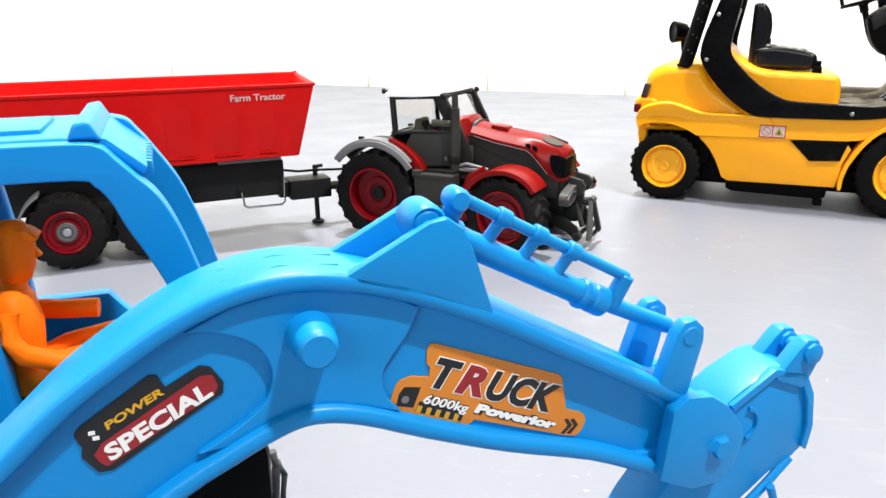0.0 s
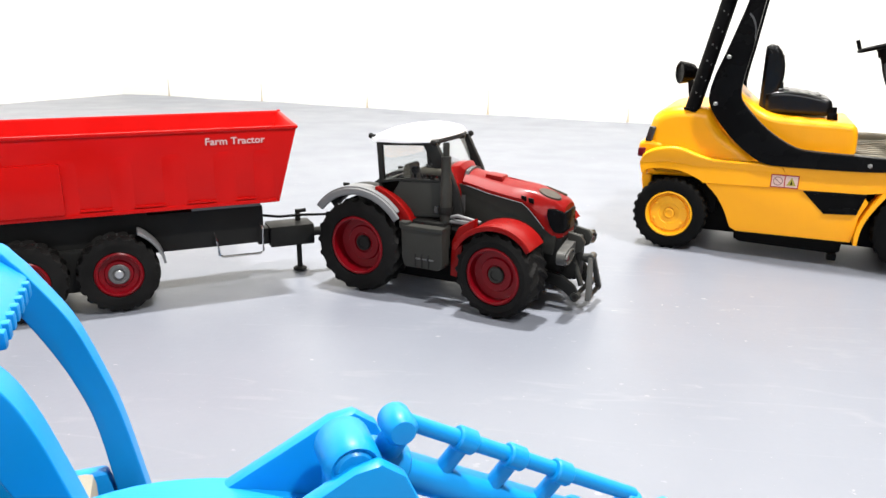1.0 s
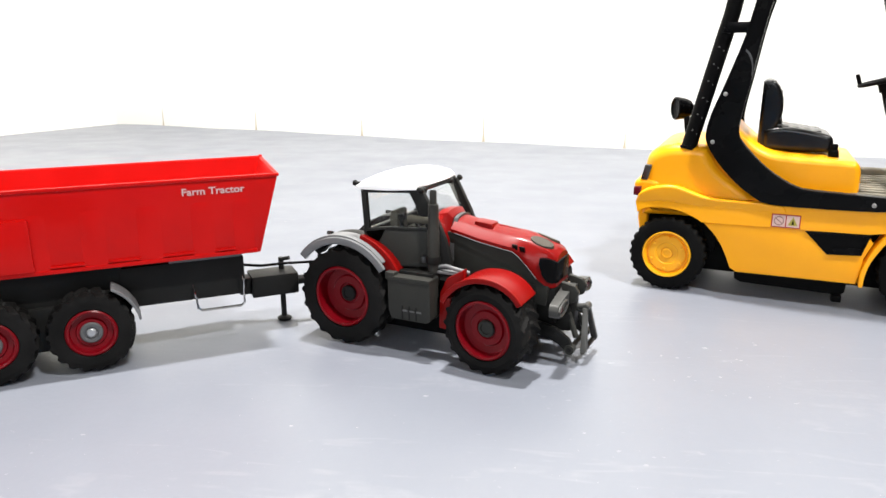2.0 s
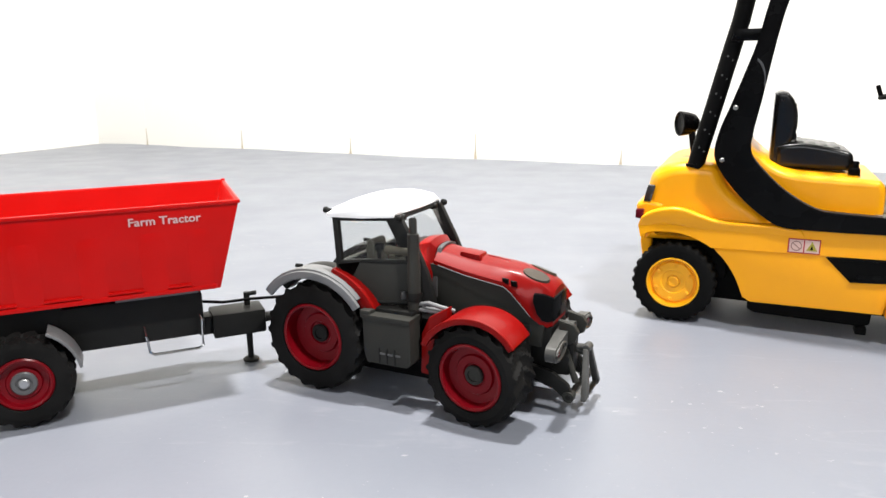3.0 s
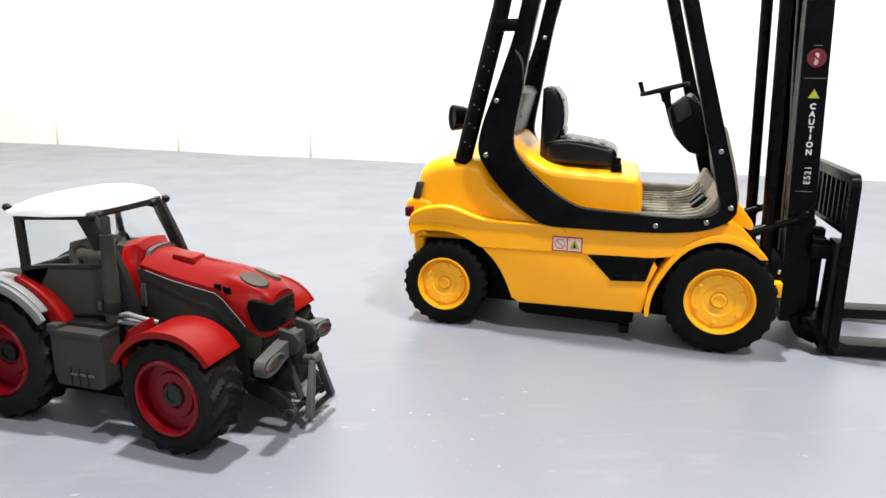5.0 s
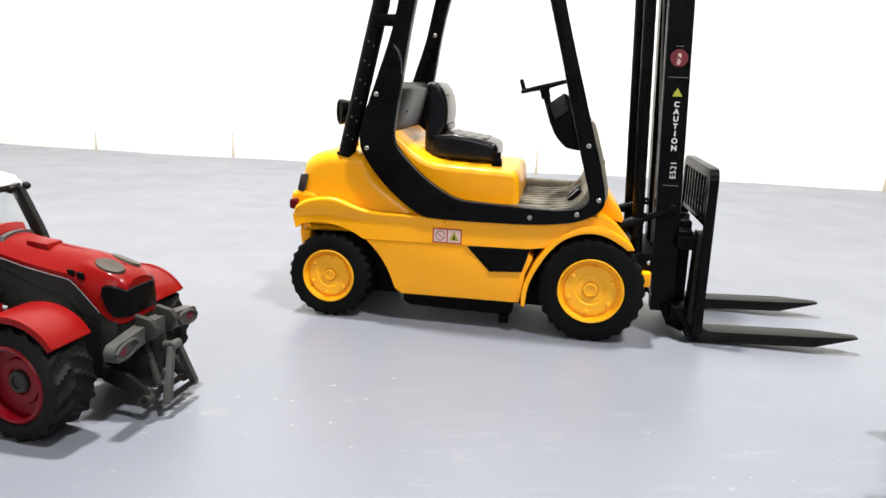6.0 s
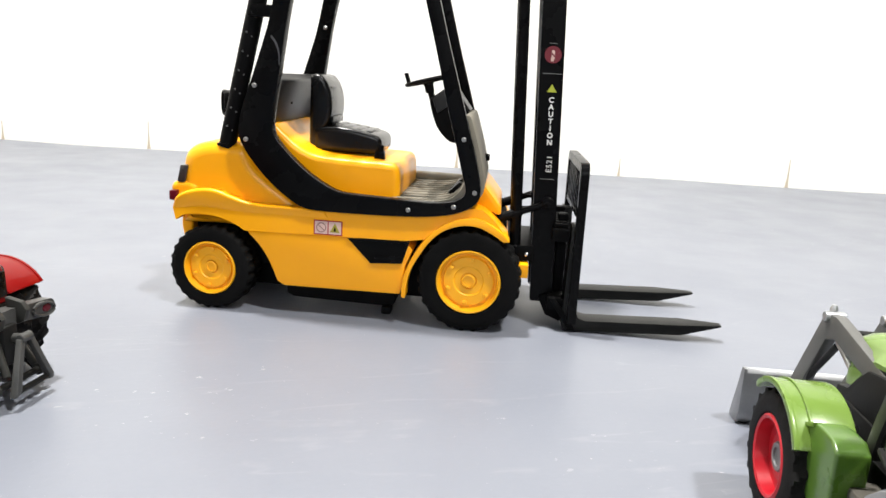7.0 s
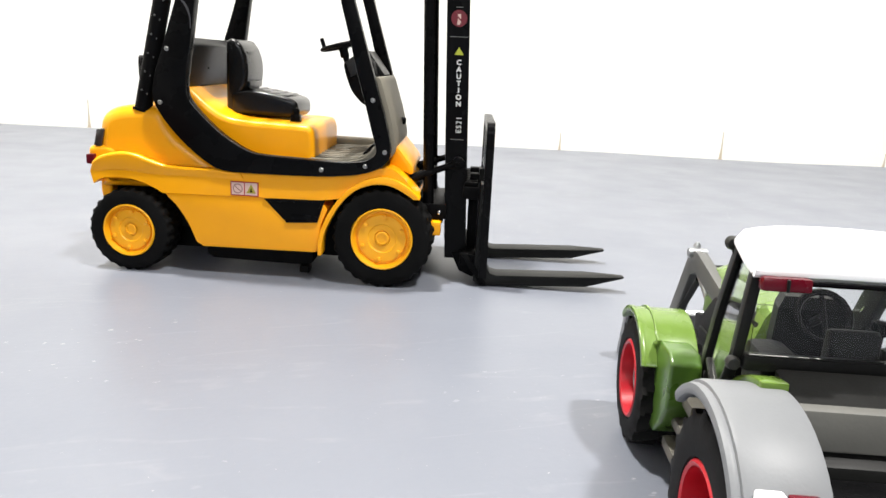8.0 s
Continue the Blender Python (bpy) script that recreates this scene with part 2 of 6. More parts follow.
# the setting ---------------------------------------------------------------
def floor_material():
    m = bpy.data.materials.new("grey_vinyl_sheet")
    m.use_nodes = True
    n, l = m.node_tree.nodes, m.node_tree.links
    b = n["Principled BSDF"]
    co = n.new("ShaderNodeTexCoord")

    def noise(scale, detail, stretch=(1, 1, 1), turn=0.0):
        mp = n.new("ShaderNodeMapping")
        mp.inputs["Scale"].default_value = stretch
        mp.inputs["Rotation"].default_value = (0, 0, radians(turn))
        t = n.new("ShaderNodeTexNoise")
        t.inputs["Scale"].default_value, t.inputs["Detail"].default_value = scale, detail
        l.new(co.outputs["Object"], mp.inputs["Vector"])
        l.new(mp.outputs["Vector"], t.inputs["Vector"])
        return t.outputs["Fac"]

    def ramp(fac, *stops):
        r = n.new("ShaderNodeValToRGB")
        while len(r.color_ramp.elements) < len(stops):
            r.color_ramp.elements.new(0.5)
        for e, (p, v) in zip(r.color_ramp.elements, stops):
            e.position, e.color = p, (v, v, v, 1)
        l.new(fac, r.inputs["Fac"])
        return r.outputs["Color"]

    def mixed(fac, a, c):
        x = n.new("ShaderNodeMix")
        x.data_type = "RGBA"
        l.new(fac, x.inputs["Factor"])
        for key, v in (("A", a), ("B", c)):
            if isinstance(v, tuple):
                x.inputs[key].default_value = (*v, 1)
            else:
                l.new(v, x.inputs[key])
        return x.outputs["Result"]

    cloud = ramp(noise(5, 5), (0.35, 0.0), (0.65, 1.0))
    base = mixed(cloud, (0.160, 0.172, 0.204), (0.180, 0.192, 0.224))
    streak = ramp(noise(9, 6, (0.4, 1.5, 1), 28), (0.46, 0.0), (0.82, 0.10))
    base = mixed(streak, base, (0.225, 0.231, 0.262))
    def times(a, c):
        x = n.new("ShaderNodeMath")
        x.operation = "MULTIPLY"
        l.new(a, x.inputs[0])
        l.new(c, x.inputs[1])
        return x.outputs[0]

    worn = ramp(noise(6, 3, (0.5, 1.6, 1), 24), (0.52, 0.0), (0.66, 1.0))
    scuff = times(worn, ramp(noise(140, 6, (0.7, 1.3, 1), 26), (0.66, 0.0), (0.74, 0.22)))
    base = mixed(scuff, base, (0.34, 0.345, 0.37))
    lines = ramp(noise(5, 4, (0.35, 2.6, 1), 20), (0.493, 0.0), (0.499, 0.15), (0.501, 0.15), (0.507, 0.0))
    base = mixed(times(lines, ramp(noise(60, 4), (0.42, 0.0), (0.6, 1.0))), base, (0.32, 0.325, 0.35))
    spot = ramp(noise(90, 5, (1, 1.4, 1), 10), (0.735, 0.0), (0.76, 0.7))
    base = mixed(spot, base, (0.34, 0.34, 0.36))
    cluster = ramp(noise(4.5, 2, (1, 1, 1), 40), (0.57, 0.0), (0.63, 1.0))
    base = mixed(times(cluster, ramp(noise(170, 3, (0.8, 1.2, 1), 15), (0.675, 0.0), (0.71, 0.5))), base, (0.42, 0.425, 0.44))
    dust = ramp(noise(420, 3), (0.72, 0.0), (0.77, 0.7))
    base = mixed(dust, base, (0.36, 0.36, 0.36))
    dirt = ramp(noise(310, 3, (1, 1, 1), 70), (0.77, 0.0), (0.80, 0.6))
    base = mixed(dirt, base, (0.06, 0.06, 0.06))
    l.new(base, b.inputs["Base Color"])
    gloss = ramp(noise(14, 6), (0.3, 0.34), (0.7, 0.42))
    l.new(gloss, b.inputs["Roughness"])
    b.inputs["Specular IOR Level"].default_value = 0.45
    bp = n.new("ShaderNodeBump")
    bp.inputs["Strength"].default_value, bp.inputs["Distance"].default_value = 0.09, 0.004
    l.new(noise(11, 4, (0.6, 1.6, 1), 30), bp.inputs["Height"])
    bp2 = n.new("ShaderNodeBump")
    bp2.inputs["Strength"].default_value, bp2.inputs["Distance"].default_value = 0.12, 0.0006
    l.new(noise(240, 4), bp2.inputs["Height"])
    l.new(bp.outputs["Normal"], bp2.inputs["Normal"])
    l.new(bp2.outputs["Normal"], b.inputs["Normal"])
    return m


FLOOR = floor_material()
WALL = material("white_wall_panel", (0.84, 0.825, 0.775), 0.55, vary=0.008, grain=120, blotch=3.0, bump=0.02)
WALL_EDGE = material("panel_joint", (0.82, 0.80, 0.74), 0.7, vary=0.2, blotch=8)
JOINT_DIRT = material("joint_dirt", (0.52, 0.45, 0.34), 0.8, vary=0.35, blotch=60)
# unseen walls, made darker than the panels so less light bounces back
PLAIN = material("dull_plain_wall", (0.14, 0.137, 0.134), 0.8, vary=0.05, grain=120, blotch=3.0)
# the unseen ceiling is darkened as well, to limit bounce onto the toys
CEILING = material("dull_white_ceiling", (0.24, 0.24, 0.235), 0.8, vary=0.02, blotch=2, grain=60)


def sheet_height(x, y):
    """The vinyl lies flat round the toys and lifts a little towards the walls."""
    off = max(0.0, math.hypot(x - 0.2, y - 0.8) - 0.75)
    lift = min(off * 1.2, 1.0)
    return lift * (0.007 * noise.noise(Vector((x * 1.7, y * 1.7, 3.0))) + 0.003 * noise.noise(Vector((x * 5, y * 5, 8.0)))) + 0.003 * lift


def build_setting():
    bm = bmesh.new()
    nx, ny = 96, 104
    grid = []
    for i in range(nx + 1):
        row = []
        for j in range(ny + 1):
            p = in_room(-0.02 + (ROOM_L + 0.04) * i / nx, -0.02 + (ROOM_W + 0.04) * j / ny, 0)
            row.append(bm.verts.new((p.x, p.y, sheet_height(p.x, p.y))))
        grid.append(row)
    for i in range(nx):
        for j in range(ny):
            bm.faces.new((grid[i][j], grid[i][j + 1], grid[i + 1][j + 1], grid[i + 1][j]))
    bmesh.ops.recalc_face_normals(bm, faces=bm.faces)
    if bm.faces[0].normal.z < 0:
        bmesh.ops.reverse_faces(bm, faces=bm.faces)
    bmesh.ops.scale(bm, vec=(1000, 1000, 1000), verts=bm.verts)
    floor = part("floor", bm, FLOOR, None, "grey vinyl sheet floor with pale scuffs and creases")
    tagged(floor, category="floor", kind="structure")

    def wall(name, a0, a1, n0, n1, label):
        bm = shape((add_box, a0 * 1000, a1 * 1000, -n1 * 1000, -n0 * 1000, -60, ROOM_H * 1000))
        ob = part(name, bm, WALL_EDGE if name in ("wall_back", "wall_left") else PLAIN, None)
        ob.matrix_world = ROOM
        return tagged(ob, label, "wall", kind="structure")

    back = wall("wall_back", -0.10, ROOM_L + 0.1, -0.10, -0.012, "white panelled wall with fine upright joints")
    left = wall("wall_left", -0.10, -0.012, -0.012, ROOM_W, "white panelled side wall with fine upright joints")
    wall("wall_right", ROOM_L, ROOM_L + 0.1, -0.012, ROOM_W, "unseen side wall, darkened to cut bounced light")
    # the unseen wall behind the viewer gets an added window for the fill
    bm = bmesh.new()
    xs, zs = (-100, 1000, 2500, ROOM_L * 1000 + 100), (-60, 900, 2000, ROOM_H * 1000)
    layers = [[[bm.verts.new((x, y, z)) for z in zs] for x in xs] for y in (-ROOM_W * 1000, -ROOM_W * 1000 - 100)]
    for g, turn in zip(layers, (1, -1)):
        for i in range(3):
            for j in range(3):
                if (i, j) != (1, 1):
                    bm.faces.new((g[i][j], g[i + 1][j], g[i + 1][j + 1], g[i][j + 1])[::turn])
    one, two = layers
    for path in ([(0, 0), (1, 0), (2, 0), (3, 0), (3, 1), (3, 2), (3, 3), (2, 3), (1, 3), (0, 3), (0, 2), (0, 1)], [(1, 1), (1, 2), (2, 2), (2, 1)]):
        for (i, j), (k, m) in zip(path, path[1:] + path[:1]):
            bm.faces.new((one[i][j], one[k][m], two[k][m], two[i][j]))
    bmesh.ops.recalc_face_normals(bm, faces=bm.faces)
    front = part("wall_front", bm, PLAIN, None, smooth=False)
    front.matrix_world = ROOM
    tagged(front, "unseen wall with an added window, darkened to cut bounced light", "wall", kind="structure")
    frame_bm = bmesh.new()
    add_box(frame_bm, 1000, 2500, -60, -20, 900, 950, 2)
    add_box(frame_bm, 1000, 2500, -60, -20, 1950, 2000, 2)
    add_box(frame_bm, 1000, 1050, -60, -20, 950, 1950, 2)
    add_box(frame_bm, 2450, 2500, -60, -20, 950, 1950, 2)
    add_box(frame_bm, 1730, 1770, -60, -20, 950, 1950, 2)
    window = part("window_1", frame_bm, WALL, None)
    window.matrix_world = ROOM @ at(0, -ROOM_W * 1000 - 40, 0)
    tagged(window, "added white window, unseen behind the viewer, for the fill", "window", kind="structure")
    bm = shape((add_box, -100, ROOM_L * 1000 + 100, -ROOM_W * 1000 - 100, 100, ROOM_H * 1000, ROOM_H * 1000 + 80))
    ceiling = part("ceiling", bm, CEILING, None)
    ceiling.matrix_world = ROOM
    tagged(ceiling, "unseen ceiling, darkened to cut bounced light", "ceiling", kind="structure")

    # one upright panel, repeated along both walls
    step = 312.6
    bm = shape((add_box, 0.05, step - 0.05, 0, 12, -40, ROOM_H * 1000, 0.12))
    first = part("panel", bm, WALL, back, smooth=False)
    start = SEAM - step
    first.matrix_basis = at(start, 0, 0)
    for i in range(-1, 12):
        if i and start + i * step < ROOM_L * 1000 - step * 0.5:
            again(first, at(start + i * step, 0, 0), back)
    # dirt has gathered in the feet of the joints
    mark = part("dirt_mark", shape((add_prism, [(-4, 0), (3.5, 0), (2.2, 9), (1.3, 24), (0.7, 48), (-0.6, 48), (-1.0, 22), (-2.6, 8)], -0.5, 2.0)), JOINT_DIRT, back, "brownish dirt mark at a joint's foot")
    mark.matrix_basis = at(start, 0, 0)
    for i in range(1, 10):
        again(mark, at(start + i * step, 0, 0) @ Matrix.Scale((0.6, 1.0, 0.8, 1.15)[i % 4], 4, (0, 0, 1)), back)
    for i in range(12):
        again(first, at(0, -0.3 - (i + 1) * step, 0, 0, 0, 90), left)


SEAM = (Vector((-0.555, 2.255, 0)) - CORNER).dot(ALONG) * 1000  # one joint of the back wall
build_setting()


# wheels --------------------------------------------------------------------
def toy_wheel(parent, m, r, width, rim_r, rim_mat, hub_mat, lugs="block", bolts=5, dish=3.0, tyre_mat=None, hub_r=None, flat=False):
    """A tyre, rim, hub and bolts on the y axis, its outer face towards -y, as a part with pieces."""
    h = width / 2
    bm = bmesh.new()
    count, per = (26, 4) if lugs == "block" else (19, 6)
    seg = count * per
    lip = [(rim_r - 1, -h + 2), (rim_r, -h + 1.5), (rim_r + 1.0, -h), ((rim_r + r) / 2, -h - 0.4), (r - 3.6, -h + 0.1)]
    across = [-0.94, -0.8, -0.6, -0.4, -0.2, -0.02, 0.02, 0.2, 0.4, 0.6, 0.8, 0.94]
    rings = [[(q, y)] * seg for q, y in lip]
    for f in across:
        low = r - 1.4 - 1.6 * max(0, abs(f) - 0.7)
        row = []
        for i in range(seg):
            if lugs == "block":
                up = (i + (2 if f > 0 else 0)) % per < 2 and 0.05 < abs(f) < 0.9
                row.append((low + (1.5 if up else 0), f * h))
            else:
                up = (i + (3 if f > 0 else 0) + int(abs(f) * 4.5)) % per < 2 and abs(f) > 0.03
                row.append((low + (1.7 if up else 0), f * h))
        rings.append(row)
    rings += [[(q, -y)] * seg for q, y in lip[::-1]]
    grid = [[bm.verts.new((q * math.cos(2 * math.pi * i / seg), y, q * math.sin(2 * math.pi * i / seg))) for i, (q, y) in enumerate(row)] for row in rings]
    for one, two in zip(grid, grid[1:] + grid[:1]):
        for i in range(seg):
            bm.faces.new((one[i], one[(i + 1) % seg], two[(i + 1) % seg], two[i]))
    bmesh.ops.recalc_face_normals(bm, faces=bm.faces)
    tyre = part("wheel", bm, tyre_mat or RUBBER, parent, "black rubber tyre on a moulded rim", sharp=30)
    tyre.matrix_basis = m
    d = dish
    prof = [(rim_r + 0.4, -h + 0.6), (rim_r - 0.6, -h - 0.3), (rim_r - 1.8, -h + 0.2), (rim_r - 2.6, -h + d), (rim_r * 0.62, -h + d + 0.8), (rim_r * 0.58, -h + d - 0.4), (rim_r * 0.36, -h + d - 0.4), (rim_r * 0.33, -h + d + 0.6), (0, -h + d + 0.6)]
    if flat:
        prof = [(rim_r + 0.4, -h + 0.6), (rim_r - 0.2, -h - 0.5), (rim_r - 1.0, -h - 0.3), (rim_r * 0.90, -h + 2.6), (rim_r * 0.87, -h + d + 1.4), (rim_r * 0.82, -h + d + 1.4), (rim_r * 0.78, -h + d - 0.1), (rim_r * 0.48, -h + d - 0.1), (rim_r * 0.45, -h + d + 0.8), (rim_r * 0.26, -h + d + 0.8), (rim_r * 0.24, -h + d + 1.6), (0, -h + d + 1.6)]
    part("rim", shape((add_lathe, prof, 40)), rim_mat, tyre)
    hr = hub_r or rim_r * 0.2
    if flat:
        part("hub", shape((add_lathe, [(hr, -h + d + 0.8), (hr, -h + d - 0.3), (hr - 0.6, -h + d - 0.6), (hr * 0.76, -h + d - 0.6), (hr * 0.72, -h + d + 0.3), (0, -h + d + 0.3)], 24)), hub_mat, tyre)
    else:
        part("hub", shape((add_lathe, [(hr, -h + d + 1.0), (hr, -h + d - 1.2), (hr - 0.6, -h + d - 1.8), (hr * 0.62, -h + d - 1.8), (hr * 0.58, -h + d - 1.0), (0, -h + d - 1.0)], 24)), hub_mat, tyre)
    if bolts:
        br = max(rim_r * 0.075, 0.7)
        first = part("wheel_bolt", shape((add_lathe, [(br * 1.15, 0.6), (br, -1.5), (br * 0.6, -1.9), (0, -1.9)], 10)), rim_mat, tyre)
        for i in range(bolts):
            a = 2 * math.pi * i / bolts + 0.4
            where = at(rim_r * 0.70 * math.cos(a), -h + d + 0.1, rim_r * 0.70 * math.sin(a))
            if i:
                again(first, where, tyre)
            else:
                first.matrix_basis = where
    return tyre


# the forklift ----------------------------------------------------------------
def hex_bolts(parent, places, r, mat, y):
    first = None
    for x, z in places:
        where = at(x, y, z)
        if first is None:
            first = part("bolt", shape((add_lathe, [(r, 0.4), (r, -0.8), (r * 0.7, -1.2), (r * 0.55, -0.5), (0, -0.5)], 12)), mat, parent, "small bright steel bolt")
            first.matrix_basis = where
        else:
            again(first, where, parent)


# paler grey for rubbed edges and for highlights put into the colour
SILVER_EDGE = material("worn_bright_edge", (0.06, 0.06, 0.065), 0.3, vary=0.3, spec=0.5)
SATIN = material("satin_black_plastic", (0.010, 0.010, 0.0095), 0.36, vary=0.2, wear=0.003, spec=0.35)
SEAT_BLACK = material("glossy_black_seat", (0.004, 0.004, 0.0042), 0.24, vary=0.2, spec=0.3, coat=0.1)
BOLT_STEEL = material("dull_steel_bolt", (0.36, 0.36, 0.355), 0.35, metal=1.0, vary=0.15)
LAMP_AT = (-187, 48, 145)
HOSE_GREY = material("dull_grey_hose", (0.16, 0.16, 0.155), 0.45, vary=0.15)
SIGN_RED = material("dark_red_sign", (0.16, 0.006, 0.016), 0.4, vary=0.15)
FORK_BLACK = material("worn_black_fork", (0.0065, 0.0068, 0.006), 0.42, vary=0.3, wear=0.004, spec=0.16)
GREY_STUD = material("worn_grey_stud", (0.05, 0.05, 0.05), 0.5)


def build_forklift():
    W = 126
    fk = thing("forklift", pose(0.4229, 0.9485, 0, 0, 0, -19.8), "yellow toy forklift with black mast, guard and forks", "toy forklift")
    rear_arch = curved([(-212, 63), (-207, 66.5), (-200, 68.2), (-189, 68.6), (-174, 65.5), (-161, 59), (-151, 50), (-143, 38), (-137, 24)], 3)
    front_arch = curved([(-46, 30), (-43, 44), (-36, 58), (-23, 70), (-8, 76), (6, 76), (16, 71), (24, 65)], 3)
    crest_top = curved([(-214, 72), (-211, 79.5), (-203, 84.6), (-190, 87.3), (-180, 86.6), (-170, 83.4), (-158, 79.8), (-144, 78.8), (-121, 78.8), (-103, 77.4), (-50, 78.8), (-24, 81), (-6, 85), (5, 86), (15, 79), (25, 67)], 3)
    # upper band of the body, over both arches
    k = next(i for i, p in enumerate(rear_arch) if p[0] > -160)
    band = rear_arch[:k] + [(-160, 58.9), (-45, 60.5)] + [p for p in front_arch if p[1] > 61] + crest_top[::-1]
    part("body", shape((add_prism, band, 0, W)), YELLOW, fk)
    skirt = [(-132, 21), (-48, 21.8), (-46, 32), (-45, 42), (-40, 54), (-45, 60.2), (-159, 58.6)] + [p for p in rear_arch[k:] if p[1] < 58]
    part("side_skirt", shape((add_prism, skirt, 0.8, W - 0.8, 0.7)), YELLOW, fk)
    crest = [p for p in crest_top if p[0] < -96] + curved([(-98, 69.5), (-125, 69.5), (-150, 69), (-170, 71), (-188, 73), (-202, 72), (-211, 68)], 3)
    for y0, y1 in ((-2.8, 8), (W - 8, W + 2.8)):
        bm = shape((add_pillow, crest, y0, y1, 2.2, 5, 0.9))
        for v in bm.verts:
            v.co.y += (3.4 if y0 < 0 else -3.4) * min(1.0, max(0.0, (80 - v.co.z) / 9)) ** 1.4
        part("body_crest", bm, YELLOW, fk)
    part("rear_apron", shape((add_prism, [(-213, 72), (-213.5, 56), (-211, 42), (-206, 42), (-204, 72)], 13, W - 13, 2, 3)), YELLOW, fk)
    weight = curved([(-209.5, 60), (-209.8, 76), (-210, 92), (-208.6, 103), (-206, 110.8), (-198.5, 116.8), (-187, 119.6), (-172, 120), (-160, 117), (-150, 101), (-122, 80.5), (-116, 62)], 4)
    part("counterweight", shape((add_pillow, weight, 4, W - 4, 9, 6)), YELLOW, fk, "rounded yellow counterweight hood")
    part("weight_shelf", shape((add_pillow, curved([(-216, 76), (-216.5, 86), (-213, 90), (-205, 90.5), (-196, 88), (-196, 76)], 3), 3, W - 3, 3.5)), YELLOW, fk)
    arch_f = curved([(-46.4, 20.5), (-46.2, 31.4), (-43.1, 42.5), (-37.8, 53.8), (-29.7, 65.0), (-18.7, 74.2), (-7.5, 78.9), (2.3, 79.9), (10.3, 77.8), (18.4, 73.3), (23.7, 69), (26.4, 65.6)], 3)
    arch_f += curved([(21.9, 65.2), (16.0, 69.0), (7.1, 73.4), (-1.5, 74.8), (-11.4, 73.2), (-21.2, 68.3), (-29.3, 60), (-35.6, 50), (-40.5, 40), (-43, 30), (-43.6, 20.5)], 3)
    for y0, y1 in ((-3.2, 13), (W - 13, W + 3.2)):
        part("front_fender", shape((add_prism, arch_f, y0, y1, 0.9)), YELLOW, fk)
    part("chassis", shape((add_box, -205, 20, 30, W - 30, 12, 62, 2), (add_box, -206, -150, 22, W - 22, 30, 72, 2), (add_box, -40, 24, 30, W - 30, 30, 74, 2), (add_box, 14, 30, 30, W - 30, 36, 62, 2)), BLACK_MATT, fk)
    part("underbody", shape((add_prism, [(-134, 28), (-133, 12), (-128, 9.6), (-58, 8.4), (-53, 10.5), (-52, 24), (-60, 30)], 12, W - 12, 1.2), (add_box, -62, -55, 8, 20, 3.6, 9, 1)), BLACK_MATT, fk, "black flat underbody pan")
    part("axle_bracket", shape((add_box, 22, 41, 18, 34, 36, 46, 1)), YELLOW, fk)
    part("axle_bracket", shape((add_box, 22, 41, W - 34, W - 18, 36, 46, 1)), YELLOW, fk)
    for y in (13, W - 13):
        for x in (0, -186):
            part("axle", shape((add_rod, (x, y, 33 if x == 0 else 29), (x, 63, 33 if x == 0 else 29), 5)), BLACK_MATT, fk)

    # black side frames with the guard's posts
    outer = curved([(-127, 268), (-136, 229), (-141.5, 203), (-148, 182), (-155.4, 160), (-160.4, 146), (-163.4, 131), (-161.5, 121), (-152, 107), (-139.6, 94), (-127.4, 84.4), (-118, 79.2), (-106, 77.6), (-83, 77.4), (-46, 78), (-23.4, 80), (-9, 83.4), (1.8, 90), (4.6, 99), (0.2, 120), (-4.6, 136), (-14, 168), (-24, 202), (-42, 268)], 3)
    inner = curved([(-52, 268), (-33.4, 202), (-25.4, 172), (-19.7, 150), (-13.9, 129.5), (-9.2, 112), (-5.6, 99), (-8, 93.6), (-15.3, 90.2), (-29.6, 88.8), (-50, 89.4), (-83, 90.6), (-95.6, 92.6), (-110, 100.2), (-122, 109.4), (-134, 121.6), (-139.4, 131), (-138.4, 146), (-134.8, 167), (-133.4, 176.5), (-126, 220.6), (-113, 268)], 3)
    guard = None
    for y0, y1, by in ((-3.4, 5.5, -3.6), (W - 5.5, W + 3.4, W - 5.7)):
        side = part("guard_frame", shape((add_prism, outer + inner, y0, y1, 0.7)), BLACK, fk, "glossy black curved guard frame")
        guard = guard or side
        hex_bolts(side, [(-151.5, 160), (-157.8, 123.7), (-43.8, 83), (-12.9, 87.2), (0.6, 97.6), (-8.5, 132.5)] if by < 0 else [(-134, 206), (-151.5, 160), (-8.5, 132.5)], 1.6, BOLT_STEEL, by)
    # a paler patch on the frame's inner edge stands for rubbing and a highlight
    part("scuff", shape((add_prism, curved([(-140, 193), (-136.4, 189), (-134.2, 182), (-134.2, 174)], 4) + curved([(-134.8, 174), (-135.0, 181), (-137.4, 187.6), (-140.4, 191.6)], 4), -3.52, -3.3)), SILVER_EDGE, guard, "pale patch, rubbed and with a painted highlight")
    # thin pale pipe: the edge's light line, put into the colour
    part("guard_edge", shape((add_pipe, [(x, -3.3, z) for x, z in curved([(-137, 126), (-134, 121.9), (-122, 109.8), (-110, 100.7), (-95.6, 93.1), (-83, 91.1), (-56, 90.1)], 3)], 0.35, 6)), SILVER_EDGE, guard)
    roof = shape((add_box, -132, -32, -3, 5, 264, 272, 1), (add_box, -132, -32, W - 5, W + 3, 264, 272, 1))
    for x in range(-128, -30, 16):
        add_box(roof, x - 3, x + 3, 4, W - 4, 265, 271, 0.8)
    part("guard_roof", roof, BLACK, fk)
    # round rear post with rows of studs and a strap to the frame
    py = 10
